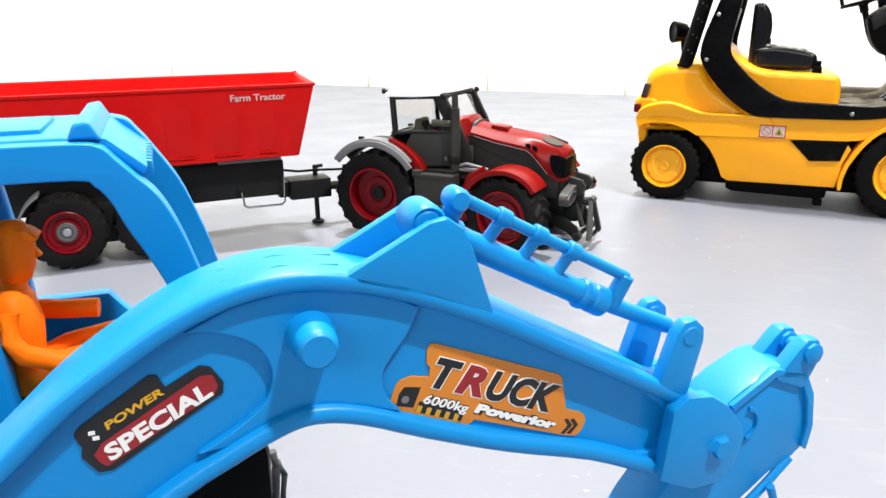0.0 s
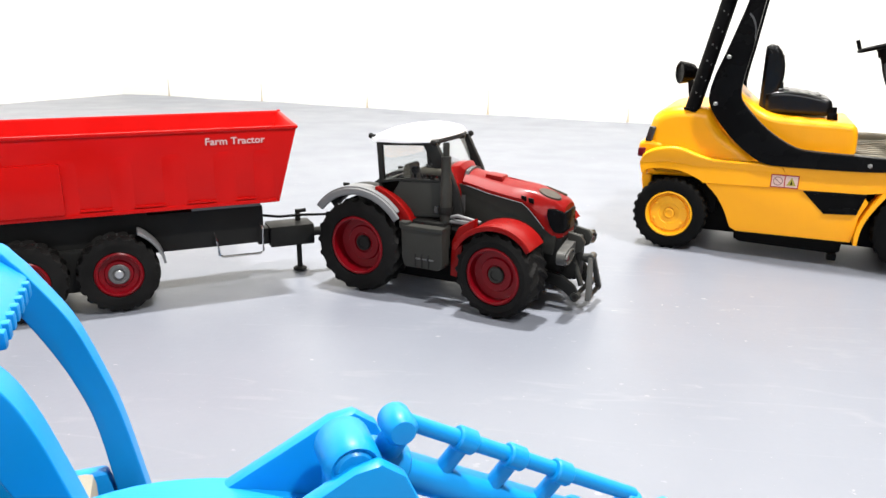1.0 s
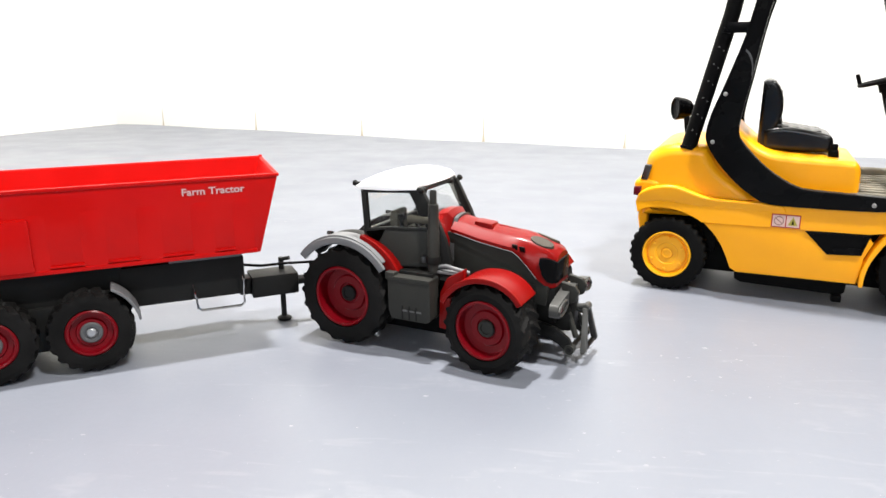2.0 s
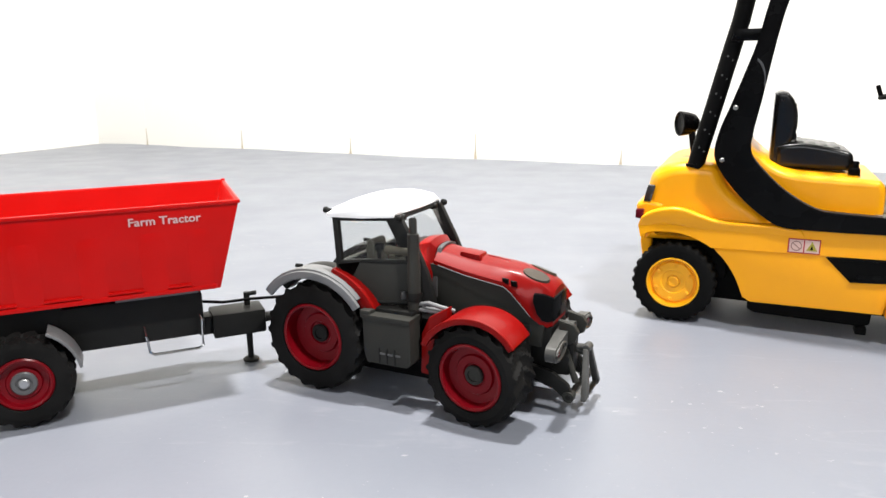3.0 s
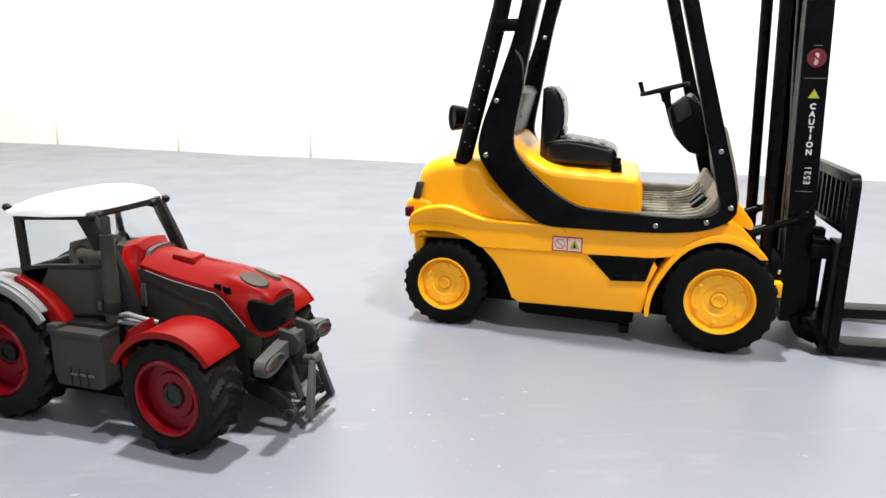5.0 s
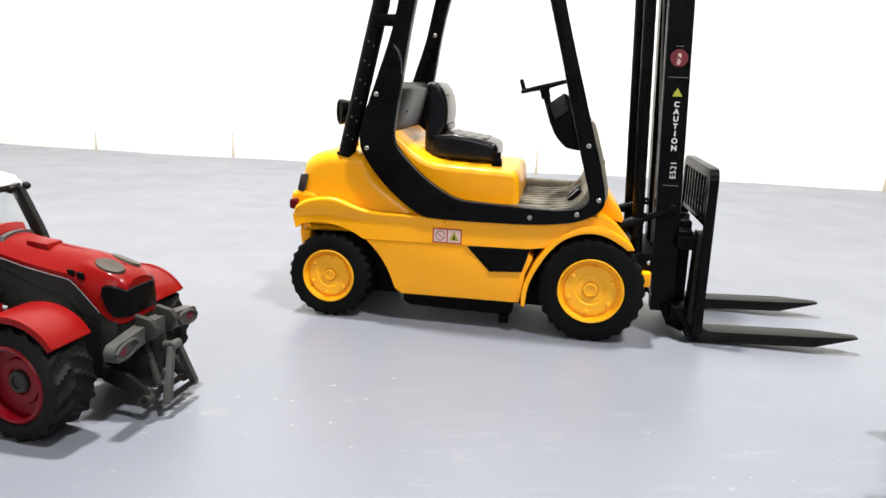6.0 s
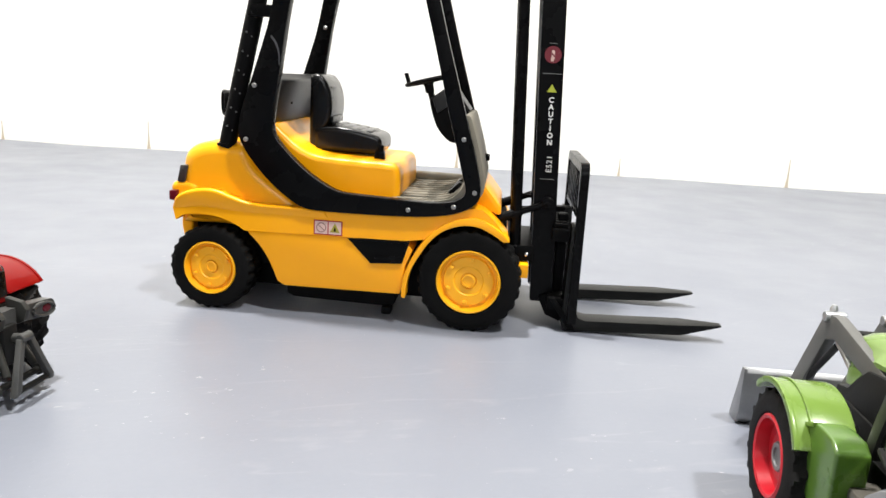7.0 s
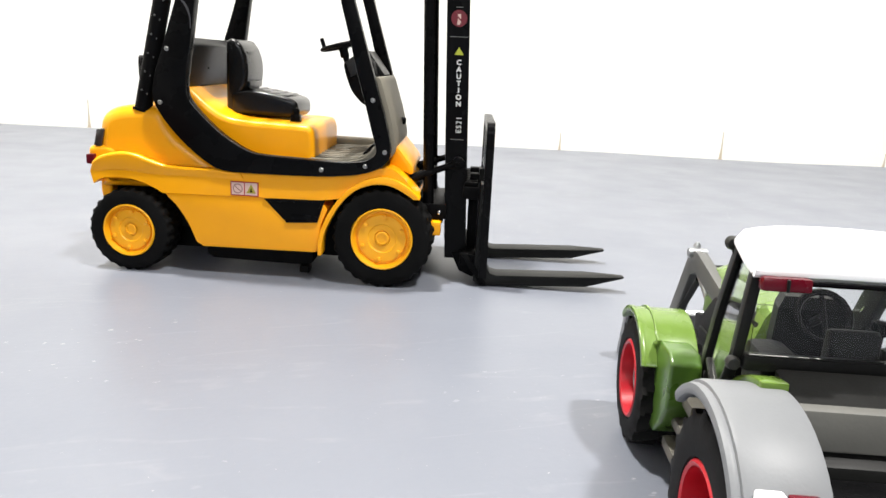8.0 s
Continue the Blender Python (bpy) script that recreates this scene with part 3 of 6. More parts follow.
    post = part("rear_post", shape((add_pipe, [(-176.6, py, 116), (-156.2, py, 204), (-152.8, py, 218), (-146, py, 258)], 6.0, 20)), BLACK_MATT, fk, "round black post with studs")
    dots = bmesh.new()
    for k in range(13):
        f = 0.10 + k * 0.072
        for dy, dx, up in ((-6.0, -1.0, 0.0), (-5.0, 3.6, 3.6)):
            x, z = -176.6 + 20.4 * f + dx, 116 + 88 * f + up
            if k % 2 == (0 if up else 1):
                add_rod(dots, (x, py + dy + 0.7, z), (x, py + dy - 0.4, z), 0.75, 8)
    part("rivet_row", dots, GREY_STUD, post)
    part("post_bracket", shape((add_prism, [(-156, 212.5), (-137, 212.5), (-139, 204.5), (-158, 204.5)], py - 8, py - 4, 1.0), (add_lathe, [(2.4, 0), (2.2, -0.6), (0, -0.8)], 14, (-153.4, py - 8, 208.4))), BLACK, post)
    part("post_foot", shape((add_lathe, [(6.6, 0), (6.6, 2), (0, 2)], 20, (-177, py, 117), "Z")), BLACK_MATT, post)
    part("rear_plate", shape((add_prism, [(-163, 126), (-150, 124), (-146, 131), (-138, 164), (-141, 168.5), (-150, 168.5), (-158, 150)], 5, W - 5, 1.5)), SATIN, fk, "dull black cross plate behind the seat")
    part("plate_hole", shape((add_lathe, [(1.8, 0.4), (1.8, -0.5), (1.2, -0.6), (1.0, 0.2), (0, 0.2)], 14, (0, 0, 0), "X")), BLACK, fk).matrix_basis = at(-142.4, 52, 148, 0, 14, 180)
    lamp = part("work_lamp", shape((add_lathe, [(0, -9), (4, -8.4), (7.2, -5.4), (8.6, -1), (9.4, 4), (9.6, 6.2), (8.8, 6.8), (8.0, 5.2), (0, 4.6)], 28, (0, 0, 0), "X")), BLACK, fk, "round black work lamp")
    lamp.matrix_basis = at(LAMP_AT[0], LAMP_AT[1], LAMP_AT[2], 0, 0, 212)
    part("lamp_bracket", shape((add_prism, [(LAMP_AT[0] + 1, LAMP_AT[2] - 5), (LAMP_AT[0] + 6, LAMP_AT[2] - 4), (LAMP_AT[0] + 9, 117), (LAMP_AT[0] + 5, 115)], LAMP_AT[1] - 3, LAMP_AT[1] + 3, 1.5)), BLACK, fk)

    # seat, floor and controls
    hood = [(-54, 84)] + curved([(-52.4, 90), (-52.8, 104), (-55.5, 110), (-62, 111.6), (-90, 112.4), (-112, 114), (-124, 118.5), (-134, 126), (-143, 134)], 4) + [(-152, 134), (-152, 84)]
    part("seat_base", shape((add_pillow, hood, 14, W - 14, 4.5, 5)), YELLOW, fk, "yellow hood under the seat")
    pan = [(-58, 84), (-2, 84), (-2, 108), (-4.6, 108)] + curved([(-6.4, 104), (-10, 97), (-16, 91.5), (-26, 89), (-40, 88.4), (-58, 88.4)], 4)
    mat_ob = part("floor_mat", shape((add_prism, pan, 5.7, W - 5.7, 0.5), (add_prism, [(-58, 88), (-10, 88), (-8, 96), (-14, 94.5), (-58, 95)], W - 13, W - 5.8, 2.5, 3)), MAT_GREY, fk, "ribbed grey floor mat")
    for k in range(9):
        y = 10 + k * 11.5
        rib = [(x, z + 0.2) for x, z in curved([(-8.6, 99), (-11, 95.6), (-16, 91.7), (-26, 89.2), (-40, 88.6), (-54, 88.6)], 4)]
        part("mat_rib", shape((add_pipe, [(x, y, z) for x, z in rib], 0.8, 6)), MAT_GREY, mat_ob)
    cushion = curved([(-122, 114.5), (-96, 113.6), (-74, 113.8)], 3) + curved([(-71.5, 117), (-71.4, 123), (-74, 127), (-82, 129.4), (-94, 131.6), (-106, 132.8), (-116, 132)], 3) + [(-122, 130)]
    seat = part("seat", shape((add_pillow, cushion, 42, 92, 3.6, 5)), SEAT_BLACK, fk, "glossy black moulded seat with ribbed cushion")
    back = [(-126.5, 116), (-117, 116)] + curved([(-116, 128), (-111.4, 136), (-109.6, 145), (-110.4, 156), (-113.4, 164)], 3) + curved([(-117, 168.4), (-122, 169.4), (-126, 167.6)], 3)
    part("seat_back", shape((add_pillow, back, 44, 90, 3.2, 5)), SEAT_BLACK, seat)
    for k in range(4):
        part("back_rib", shape((add_box, -112.4 - k * 0.2, -109.2 - k * 0.6, 50, 84, 134 + k * 7.2, 139.4 + k * 7.2, 1.4)), SEAT_BLACK, seat)
    for k in range(4):
        part("cushion_rib", shape((add_box, -110 + k * 8, -104 + k * 8, 48, 86, 129.8 - k * 0.8, 133.8 - k * 1.1, 1.6)), SEAT_BLACK, seat)
    part("lever", shape((add_prism, [(-75, 110.6), (-67, 110.6), (-67.6, 117.4), (-74.4, 117.4)], 33, 40, 1), (add_rod, (-71, 36.5, 117), (-71, 36.5, 119), 2.8, 12), (add_lathe, [(0, 118.6), (2.8, 118.8), (2.8, 121), (2.2, 121.8), (0, 122)], 12, (-71, 36.5, 0), "Z")), BLACK, fk)
    column = curved([(-38.4, 155), (-35.6, 145), (-31.6, 135.6), (-26, 129), (-21.6, 125.8), (-13, 124.4)], 3) + [(-8, 130), (-16, 158), (-26.4, 164.6), (-36.4, 157)]
    part("dash", shape((add_prism, column, 50, 82, 1.6)), BLACK_MATT, fk, "black dashboard with steering column")
    # lighter side plate stands for the sheen on the dash's tilted face
    part("dash_face", shape((add_prism, [(-36, 156), (-26.6, 163.6), (-22.9, 152.2), (-32, 146)], 48.6, 51, 0.6)), SATIN, fk)
    wheel = bmesh.new()
    ring = [(16 * math.cos(a), 16 * math.sin(a), 0) for a in (2 * math.pi * k / 28 for k in range(28))]
    add_pipe(wheel, ring, 1.5, 8, True)
    for a in (20, 140, 260):
        add_rod(wheel, (0, 0, -1), (16 * math.cos(radians(a)), 16 * math.sin(radians(a)), 0), 1.3, 8)
    add_lathe(wheel, [(0, 2), (4, 1.5), (4, -3), (0, -3)], 16, (0, 0, 0), "Z")
    add_rod(wheel, (-15, 4, 0), (-15.6, 4, 9), 1.6, 10)
    steer = part("steering_wheel", wheel, BLACK_MATT, fk)
    steer.matrix_basis = at(-41.5, 66, 168.6, 0, -15, 0)
    part("steering_shaft", shape((add_rod, (-41.5, 66, 168), (-39.4, 66, 160), 3.4), (add_rod, (-39.6, 66, 162), (-33, 66, 142), 2.4)), BLACK_MATT, fk)
    cowl = curved([(-9.4, 147.6), (-5.2, 146.6), (-1, 134), (2.6, 122), (5.4, 110), (6.8, 101), (5.0, 94), (1, 91)], 3) + curved([(1.2, 100), (-2.4, 121), (-6, 134), (-10, 145.6)], 3)
    panel = part("front_cowl", shape((add_prism, cowl, 8, 112, 0.8)), MAT_GREY, fk, "pale grey curved front panel")
    part("panel_knob", shape((add_lathe, [(0, 4.4), (2.4, 4.2), (3, 2), (3, -1), (0, -1)], 16, (3.4, 84, 113), "X")), BLACK_MATT, panel)
    part("dash_back", shape((add_prism, [(-25, 160), (-21.6, 166), (-8.6, 148.4), (-13, 146)], 66, 106, 0.8)), SATIN, fk, "dark back of the dashboard")
    for y in (30, 46):
        part("pedal", shape((add_prism, [(-20, 91.5), (-12, 99.6), (-9.6, 98), (-17, 90)], y, y + 9, 0.8)), BLACK, fk)
    part("nose", shape((add_prism, curved([(2, 84), (12, 82), (18, 79.6), (19, 84), (14, 91), (8, 98), (2, 103)], 3), 20, W - 20, 2)), YELLOW, fk)

    # side pocket, sticker and lamps
    pocket = [(-86, 59), (-42, 60.5), (-47, 44.5), (-70, 43)]
    part("step_pocket", shape((add_prism, pocket, 0.2, 3.0, 0.5)), BLACK_MATT, fk, "black step pocket in the side")
    part("pocket_rim", shape((add_prism, [(-86, 59.2), (-42, 60.7), (-47, 44.3), (-70, 42.8), (-70, 44.4), (-48.2, 45.8), (-44.2, 58.9), (-82.5, 57.6)], -0.8, 1.4, 0.3)), BLACK, fk)
    part("pocket_step", shape((add_box, -66, -48, -0.4, 1.0, 45, 49, 0.4)), BLACK, fk)
    sticker = part("sticker", shape((add_box, -110.2, -89.8, -0.35, 0.5, 60.4, 70.8)), RED_PRINT, fk, "red-edged white warning sticker")
    part("sticker_field", shape((add_box, -109.4, -100.4, -0.5, 0.2, 61.2, 70.0), (add_box, -99.6, -90.6, -0.5, 0.2, 61.2, 70.0)), FADED_PRINT, sticker)
    part("round_mark", shape((add_lathe, [(3.6, -0.5), (3.6, -0.62), (2.9, -0.62), (2.9, -0.5)], 28, (-104.9, 0, 65.6)), (add_box, -3.2, 3.2, -0.61, -0.5, -0.35, 0.35, 0, Matrix.Translation((-104.9, 0, 65.6)) @ Matrix.Rotation(radians(40), 4, "Y"))), GREY_PRINT, sticker)
    part("triangle_mark", shape((add_prism, [(-98.6, 62.6), (-91.6, 62.6), (-95.1, 69.2)], -0.62, -0.5)), SIGN_OLIVE, sticker)
    part("triangle_sign", shape((add_prism, [(-96.0, 63.4), (-94.2, 63.4), (-95.1, 67.2)], -0.7, -0.6)), BLACK_MATT, sticker)
    for y0, y1 in ((4, 26), (W - 26, W - 4)):
        part("tail_lamp", shape((add_prism, [(-211.6, 90), (-206.0, 89.6), (-203.1, 101.2), (-204, 102.4), (-208.8, 102)], y0 - 1, y1, 1.2)), DARK_LENS, fk, "smoked grey tail lamp")
        part("reflector", shape((add_prism, [(-216.4, 77), (-211, 76.6), (-210, 84.4), (-216.4, 84)], y0 - 4.4, y1 - 6, 1.2)), RED_LENS, fk)

    # mast, carriage and forks
    rail = [(37, 33), (53, 33), (53, 46), (49, 46), (49, 40), (41, 40), (41, 46), (37, 46)]
    mast = part("mast", shape((add_loft, [[(x, y, z) for x, y in rail] for z in (16, 285)])), BLACK, fk, "tall black lifting mast", sharp=20)
    for y0, y1, x0, x1 in ((80, 93, 37, 53), (52, 60, 40, 52)):
        channel = [(x0, y0), (x1, y0), (x1, y1), (x1 - 3.5, y1), (x1 - 3.5, y0 + 3.5), (x0 + 3.5, y0 + 3.5), (x0 + 3.5, y1), (x0, y1)]
        part("mast_rail", shape((add_loft, [[(x, y, z) for x, y in channel] for z in (16, 285)])), BLACK, mast, sharp=20)
    for y, side in ((97, -5), (31, 5)):
        part("lift_tube", shape((add_rod, (24.6, y, 50), (24.6, y, 285), 4.0, 20), (add_rod, (24.6, y, 50), (24.6, y, 58), 5.4, 20), (add_rod, (24.6, y, 84), (38, y + side, 84), 1.6, 10)), BLACK, mast, "black upright lift cylinder")
    # pale strip painted for the light slit line beside the near rail
    part("mast_groove", shape((add_box, 36.6, 37.3, 34.5, 36, 30, 285, 0.3)), SILVER_EDGE, mast)
    for path in (((36.2, 58, 284), (36.6, 58, 226), (37.6, 57, 170), (38.4, 56, 140), (38, 56, 100), (38, 58, 60)), ((38.4, 50, 284), (38.6, 50, 226), (38.2, 49.6, 180), (38, 49.4, 140), (38.4, 49.4, 104))):
        part("hose", shape((add_pipe, [tuple(p) for p in curved(path, 4)], 0.75, 8)), HOSE_GREY, mast, "thin grey hydraulic hose")
    part("mast_tie", shape((add_prism, [(39, 18), (52, 18), (52, 30), (39, 30)], 36, 92, 1)), BLACK_MATT, mast)
    part("mast_tie", shape((add_prism, [(22, 270), (50, 270), (50, 281), (22, 281)], 38, 100, 1)), BLACK_MATT, mast)
    part("mast_tie", shape((add_prism, [(17, 47), (38, 47), (38, 58), (17, 58)], 26, 102, 1)), BLACK_MATT, mast)
    for y in (60, 66):
        ram = part("lift_ram", shape((add_rod, (45, y + 8, 24), (45, y + 8, 285), 2.6, 16)), BLACK, mast)
        part("ram_collar", shape((add_rod, (45, y + 8, 62), (45, y + 8, 68), 3.2, 16)), BLACK_MATT, ram)
    part("chain", shape((add_box, 43, 45, 62, 66, 30, 265, 0.5)), BLACK_MATT, mast)
    for y in (30, W - 31):
        part("tilt_ram", shape((add_rod, (46.5, y, 89), (26, y, 81), 2.4), (add_rod, (28, y, 81.8), (6, y - 1, 73.4), 3.4), (add_rod, (46.5, y - 3, 89), (46.5, y + 4, 89), 4.4, 16)), BLACK, mast)
    hex_bolts(mast, [(46, 88)], 2.2, BLACK_MATT, 26.6)
    hex_bolts(mast, [(33, 52)], 1.5, STEEL, 25.6)
    # signs on the mast's side
    sign = part("round_sign", shape((add_lathe, [(5.7, 0), (5.7, -0.25), (4.4, -0.25), (4.4, -0.1), (0, -0.1)], 32, (45.4, 33, 190.3))), SIGN_RED, mast, "dark red ringed warning sign")
    part("sign_bar", shape((add_box, 44.4, 46.6, 32.7, 32.95, 187.4, 193.2, 0.4), (add_box, 44.0, 46.0, 32.7, 32.95, 186.0, 188.2, 0.3)), FADED_PRINT, sign)
    part("sign_bar", shape((add_box, -5.4, 5.4, 32.64, 32.9, -0.5, 0.5, 0, Matrix.Translation((45.4, 0, 190.3)) @ Matrix.Rotation(radians(45), 4, "Y"))), SIGN_RED, sign)
    for z, x0, x1 in ((197.6, 43, 48), (177.6, 39, 52), (105.4, 40, 50)):
        part("sign_line", shape((add_box, x0, x1, 32.8, 33, z, z + 0.4)), HOSE_GREY, mast)
    part("triangle_sign", shape((add_prism, [(42.4, 165.4), (49, 165.4), (45.7, 171)], 32.75, 33)), SIGN_GREEN, mast, "yellow-green warning triangle")
    for k, letter in enumerate("CAUTION"):
        lettering("letter", letter, 3.5, WHITE_PRINT, mast, at(45.7, 32.85, 158.6 - k * 4.85, 90, 0, 0), bold=0.16, align="CENTER")
    lettering("letter", "E521", 3.9, WHITE_PRINT, mast, at(47.9, 32.85, 110.2, 90, -90, 0), spacing=1.12, squeeze=1.0)

    carriage = part("carriage", shape((add_box, 56, 68, 20, W - 20, 64, 73, 1), (add_box, 56, 68, 20, W - 20, 14, 23, 1), (add_box, 61, 68.4, 42, 52, 14, 80, 1), (add_box, 61, 68.4, W - 52, W - 42, 14, 80, 1), (add_rod, (58.4, 54, 22), (58.4, 54, 66), 0.7, 8)), BLACK_MATT, fk, "black fork carriage with notched bars")
    notch = bmesh.new()
    for k in range(9):
        add_box(notch, 57, 67, 24 + k * 9, 29 + k * 9, 72.6, 76, 0.6)
    part("notched_bar", notch, BLACK_MATT, carriage)
    bend = [(10 + 8 - 8 * math.cos(radians(a)), 112 + 8.5 * math.sin(radians(a))) for a in range(0, 91, 15)]
    inner = [(16 + 3.5 - 3.5 * math.cos(radians(a)), 110.5 + 3.5 * math.sin(radians(a))) for a in range(0, 91, 30)]
    outer_far = [(W - y, z) for y, z in reversed(bend)]
    inner_far = [(W - y, z) for y, z in reversed(inner)]
    rest = bmesh.new()
    ring = [(10, 8)] + bend + outer_far + [(W - 10, 8), (W - 16, 8)] + list(reversed(inner_far)) + list(reversed(inner)) + [(16, 8)]
    add_loft(rest, [[(x, y, z) for y, z in ring] for x in (70.6, 76.4)])
    rest = part("load_backrest", rest, BLACK, carriage, "black barred load backrest", sharp=30)
    bar = part("backrest_bar", shape((add_box, 71.4, 75.6, 22.6, 26.4, 84, 114.6, 0.8)), BLACK, rest)
    for k in range(1, 8):
        again(bar, at(0, k * 11.1, 0), rest)
    part("lower_bar", shape((add_box, 71, 76, 20, W - 20, 81.6, 85.4, 0.8)), BLACK, rest)
    for y in (26, W - 18):
        fork = bmesh.new()
        side = [(67, 4), (70, 0.8), (78, 0.8), (150, 4.6), (178, 11.4), (178.5, 12.4), (150, 12.0), (84, 9.0), (79, 10.4), (76.6, 15), (76, 76), (69, 76)]
        add_prism(fork, side, y - 9, y + 9, 0.7)
        for v in fork.verts:
            if v.co.x > 140:
                f = (v.co.x - 140) / 38
                v.co.y = y + (v.co.y - y) * (1 - 0.6 * f * f)
        part("fork", fork, FORK_BLACK, carriage, "tapered black steel fork")
    part("mast_foot", shape((add_prism, [(50, 20), (58, 24), (64, 14), (70, 4), (66, 3), (56, 7)], 30, 44, 1.0)), BLACK_MATT, carriage)
    part("fork_heel", shape((add_prism, [(57, 24), (61, 24), (78, 1), (72, 1)], 16, 22, 0.6)), BLACK_MATT, carriage)

    # the toy's cross parts run slightly askew
    lean = Matrix(((1, -0.045, 0, 0), (0, 1, 0, 0), (0, 0, 1, 0), (0, 0, 0, 1)))
    for ob in fk.children_recursive:
        if ob.matrix_basis == Matrix.Identity(4):
            ob.data.transform(lean)
        else:
            ob.location.x -= 0.045 * ob.location.y

    # the mast leans back a little
    for ob in [mast] + list(mast.children_recursive):
        if ob.matrix_basis == Matrix.Identity(4):
            for v in ob.data.vertices:
                v.co.x += 0.035 * (0.232 - v.co.z)
        else:
            ob.location.x += 0.035 * (0.232 - ob.location.z)

    for x, r, z, w, rim in ((0, 36, 35.6, 30, 22), (-186, 30.4, 30.2, 25, 19)):
        toy_wheel(fk, at(x, w / 2 - 3.5, z), r, w, rim, YELLOW_RIM, YELLOW_RIM, bolts=6, dish=3.4, hub_r=rim * 0.22, flat=True)
        toy_wheel(fk, at(x, W + 3.5 - w / 2, z, 0, 0, 180), r, w, rim, YELLOW_RIM, YELLOW_RIM, bolts=6, dish=3.4, hub_r=rim * 0.22, flat=True)
    return fk


build_forklift()


# the two tractors ------------------------------------------------------------
RED = material("red_tractor_paint", (0.19, 0.0026, 0.0022), 0.36, coat=0.13, vary=0.1, bump=0.004, spec=0.1)
RED_RIM = material("red_rim_plastic", (0.15, 0.0013, 0.005), 0.3, vary=0.1, spec=0.2)
RED_BED = material("red_trailer_plastic", (0.50, 0.003, 0.002), 0.34, coat=0.12, vary=0.08, bump=0.008, spec=0.14)
GREY_DARK = material("dark_grey_plastic", (0.011, 0.011, 0.0105), 0.42, vary=0.18, wear=0.003, spec=0.13)
GREY_MID = material("mid_grey_plastic", (0.030, 0.030, 0.027), 0.45, vary=0.12, spec=0.16)
GREY_FENDER = material("silver_grey_fender", (0.15, 0.153, 0.158), 0.38, vary=0.08, spec=0.35)
GREY_LIGHT = material("pale_grey_fender", (0.178, 0.184, 0.192), 0.42, vary=0.06, spec=0.3)
WHITE = material("white_roof_plastic", (0.86, 0.86, 0.87), 0.35, vary=0.02)
OLIVE = material("olive_grey_seat", (0.075, 0.07, 0.055), 0.6, vary=0.15, spec=0.2)
GREEN = material("light_green_paint", (0.12, 0.20, 0.034), 0.26, coat=0.3, vary=0.08, bump=0.006, spec=0.3)
GREEN_DEEP = material("deep_green_paint", (0.065, 0.135, 0.018), 0.28, coat=0.25, vary=0.08, bump=0.006)
TYRE = material("tractor_tyre_rubber", (0.0055, 0.0052, 0.005), 0.58, vary=0.4, wear=0.008, grain=1300, bump=0.05, spec=0.07)
GREY_HUB = material("worn_grey_hub", (0.06, 0.06, 0.062), 0.45, vary=0.2, wear=0.03)
LAMP_SMOKE = material("smoked_headlamp", (0.045, 0.035, 0.026), 0.3, vary=0.3, spec=0.25)
GREY_BEAM = material("worn_grey_beam", (0.05, 0.05, 0.047), 0.38, vary=0.2, wear=0.02, spec=0.3)
SILVER = material("silver_plastic", (0.42, 0.43, 0.44), 0.3, metal=0.7, vary=0.1)
PANE = glass("clear_plastic_pane", (0.95, 0.96, 0.95))


def pane(parent, corners, name="window_pane"):
    """A thin clear plate over a flat outline of corners."""
    bm = bmesh.new()
    bm.faces.new([bm.verts.new(c) for c in corners])
    bm.normal_update()
    n = bm.faces[:][0].normal * 0.6
    add_far = [bm.verts.new(Vector(c) - n) for c in corners]
    bm.faces.new(add_far[::-1])
    bm.verts.ensure_lookup_table()
    k = len(corners)
    for i in range(k):
        bm.faces.new((bm.verts[i], add_far[i], add_far[(i + 1) % k], bm.verts[(i + 1) % k]))
    bmesh.ops.recalc_face_normals(bm, faces=bm.faces)
    ob = part(name, bm, PANE, parent, smooth=False)
    ob.visible_shadow = False
    return ob


def tractor_wheels(t, rear_y, front_y, rim, rear_x=0, rear_rim=20, front_x=108, front_rim=17, deep=9.0, dish=5.5, steer=0.0, front_w=19, front_hub=None):
    for s in (-1, 1):
        turn = 0 if s < 0 else 180
        toy_wheel(t, at(rear_x, s * rear_y, 33.6, 0, 0, turn), 33, 24, rear_rim, rim, GREY_DARK, "bar", 0, deep, TYRE, 5.5)
        toy_wheel(t, at(front_x, s * front_y, 28.4, 0, 0, turn + steer), 28.0, front_w, front_rim, rim, front_hub or GREY_MID, "bar", 0, dish, TYRE, 6.2 if front_hub else 5.5)
    part("rear_axle", shape((add_rod, (rear_x, -rear_y, 33), (rear_x, rear_y, 33), 6)), GREY_DARK, t)
    part("front_axle", shape((add_rod, (front_x, -front_y, 28), (front_x, front_y, 28), 4)), GREY_DARK, t)
    part("axle_block", shape((add_box, front_x - 10, front_x + 10, -22, 22, 22, 36, 2)), GREY_DARK, t)
    part("chassis", shape((add_box, -24, 126, -14, 14, 18, 50, 3)), GREY_DARK, t)
    # added black block that deepens the shade under the tractor
    part("gearbox", shape((add_box, 16, 80, -24, 24, 9, 48, 4)), BLACK_MATT, t)


def cab_side(x, z=90):
    """Half the width of a tractor cab, which narrows towards the front and the roof."""
    return 34.5 - (x - 14) * 0.205 + (90 - z) * 0.07


def slanted(outline, s, thick):
    """A plate in the slanting side of the cab, from a side outline of (x, z)."""
    bm = shape((add_prism, outline, -thick / 2, thick / 2, min(0.8, thick * 0.25)))
    for v in bm.verts:
        v.co.y += s * cab_side(v.co.x, v.co.z)
    return bm


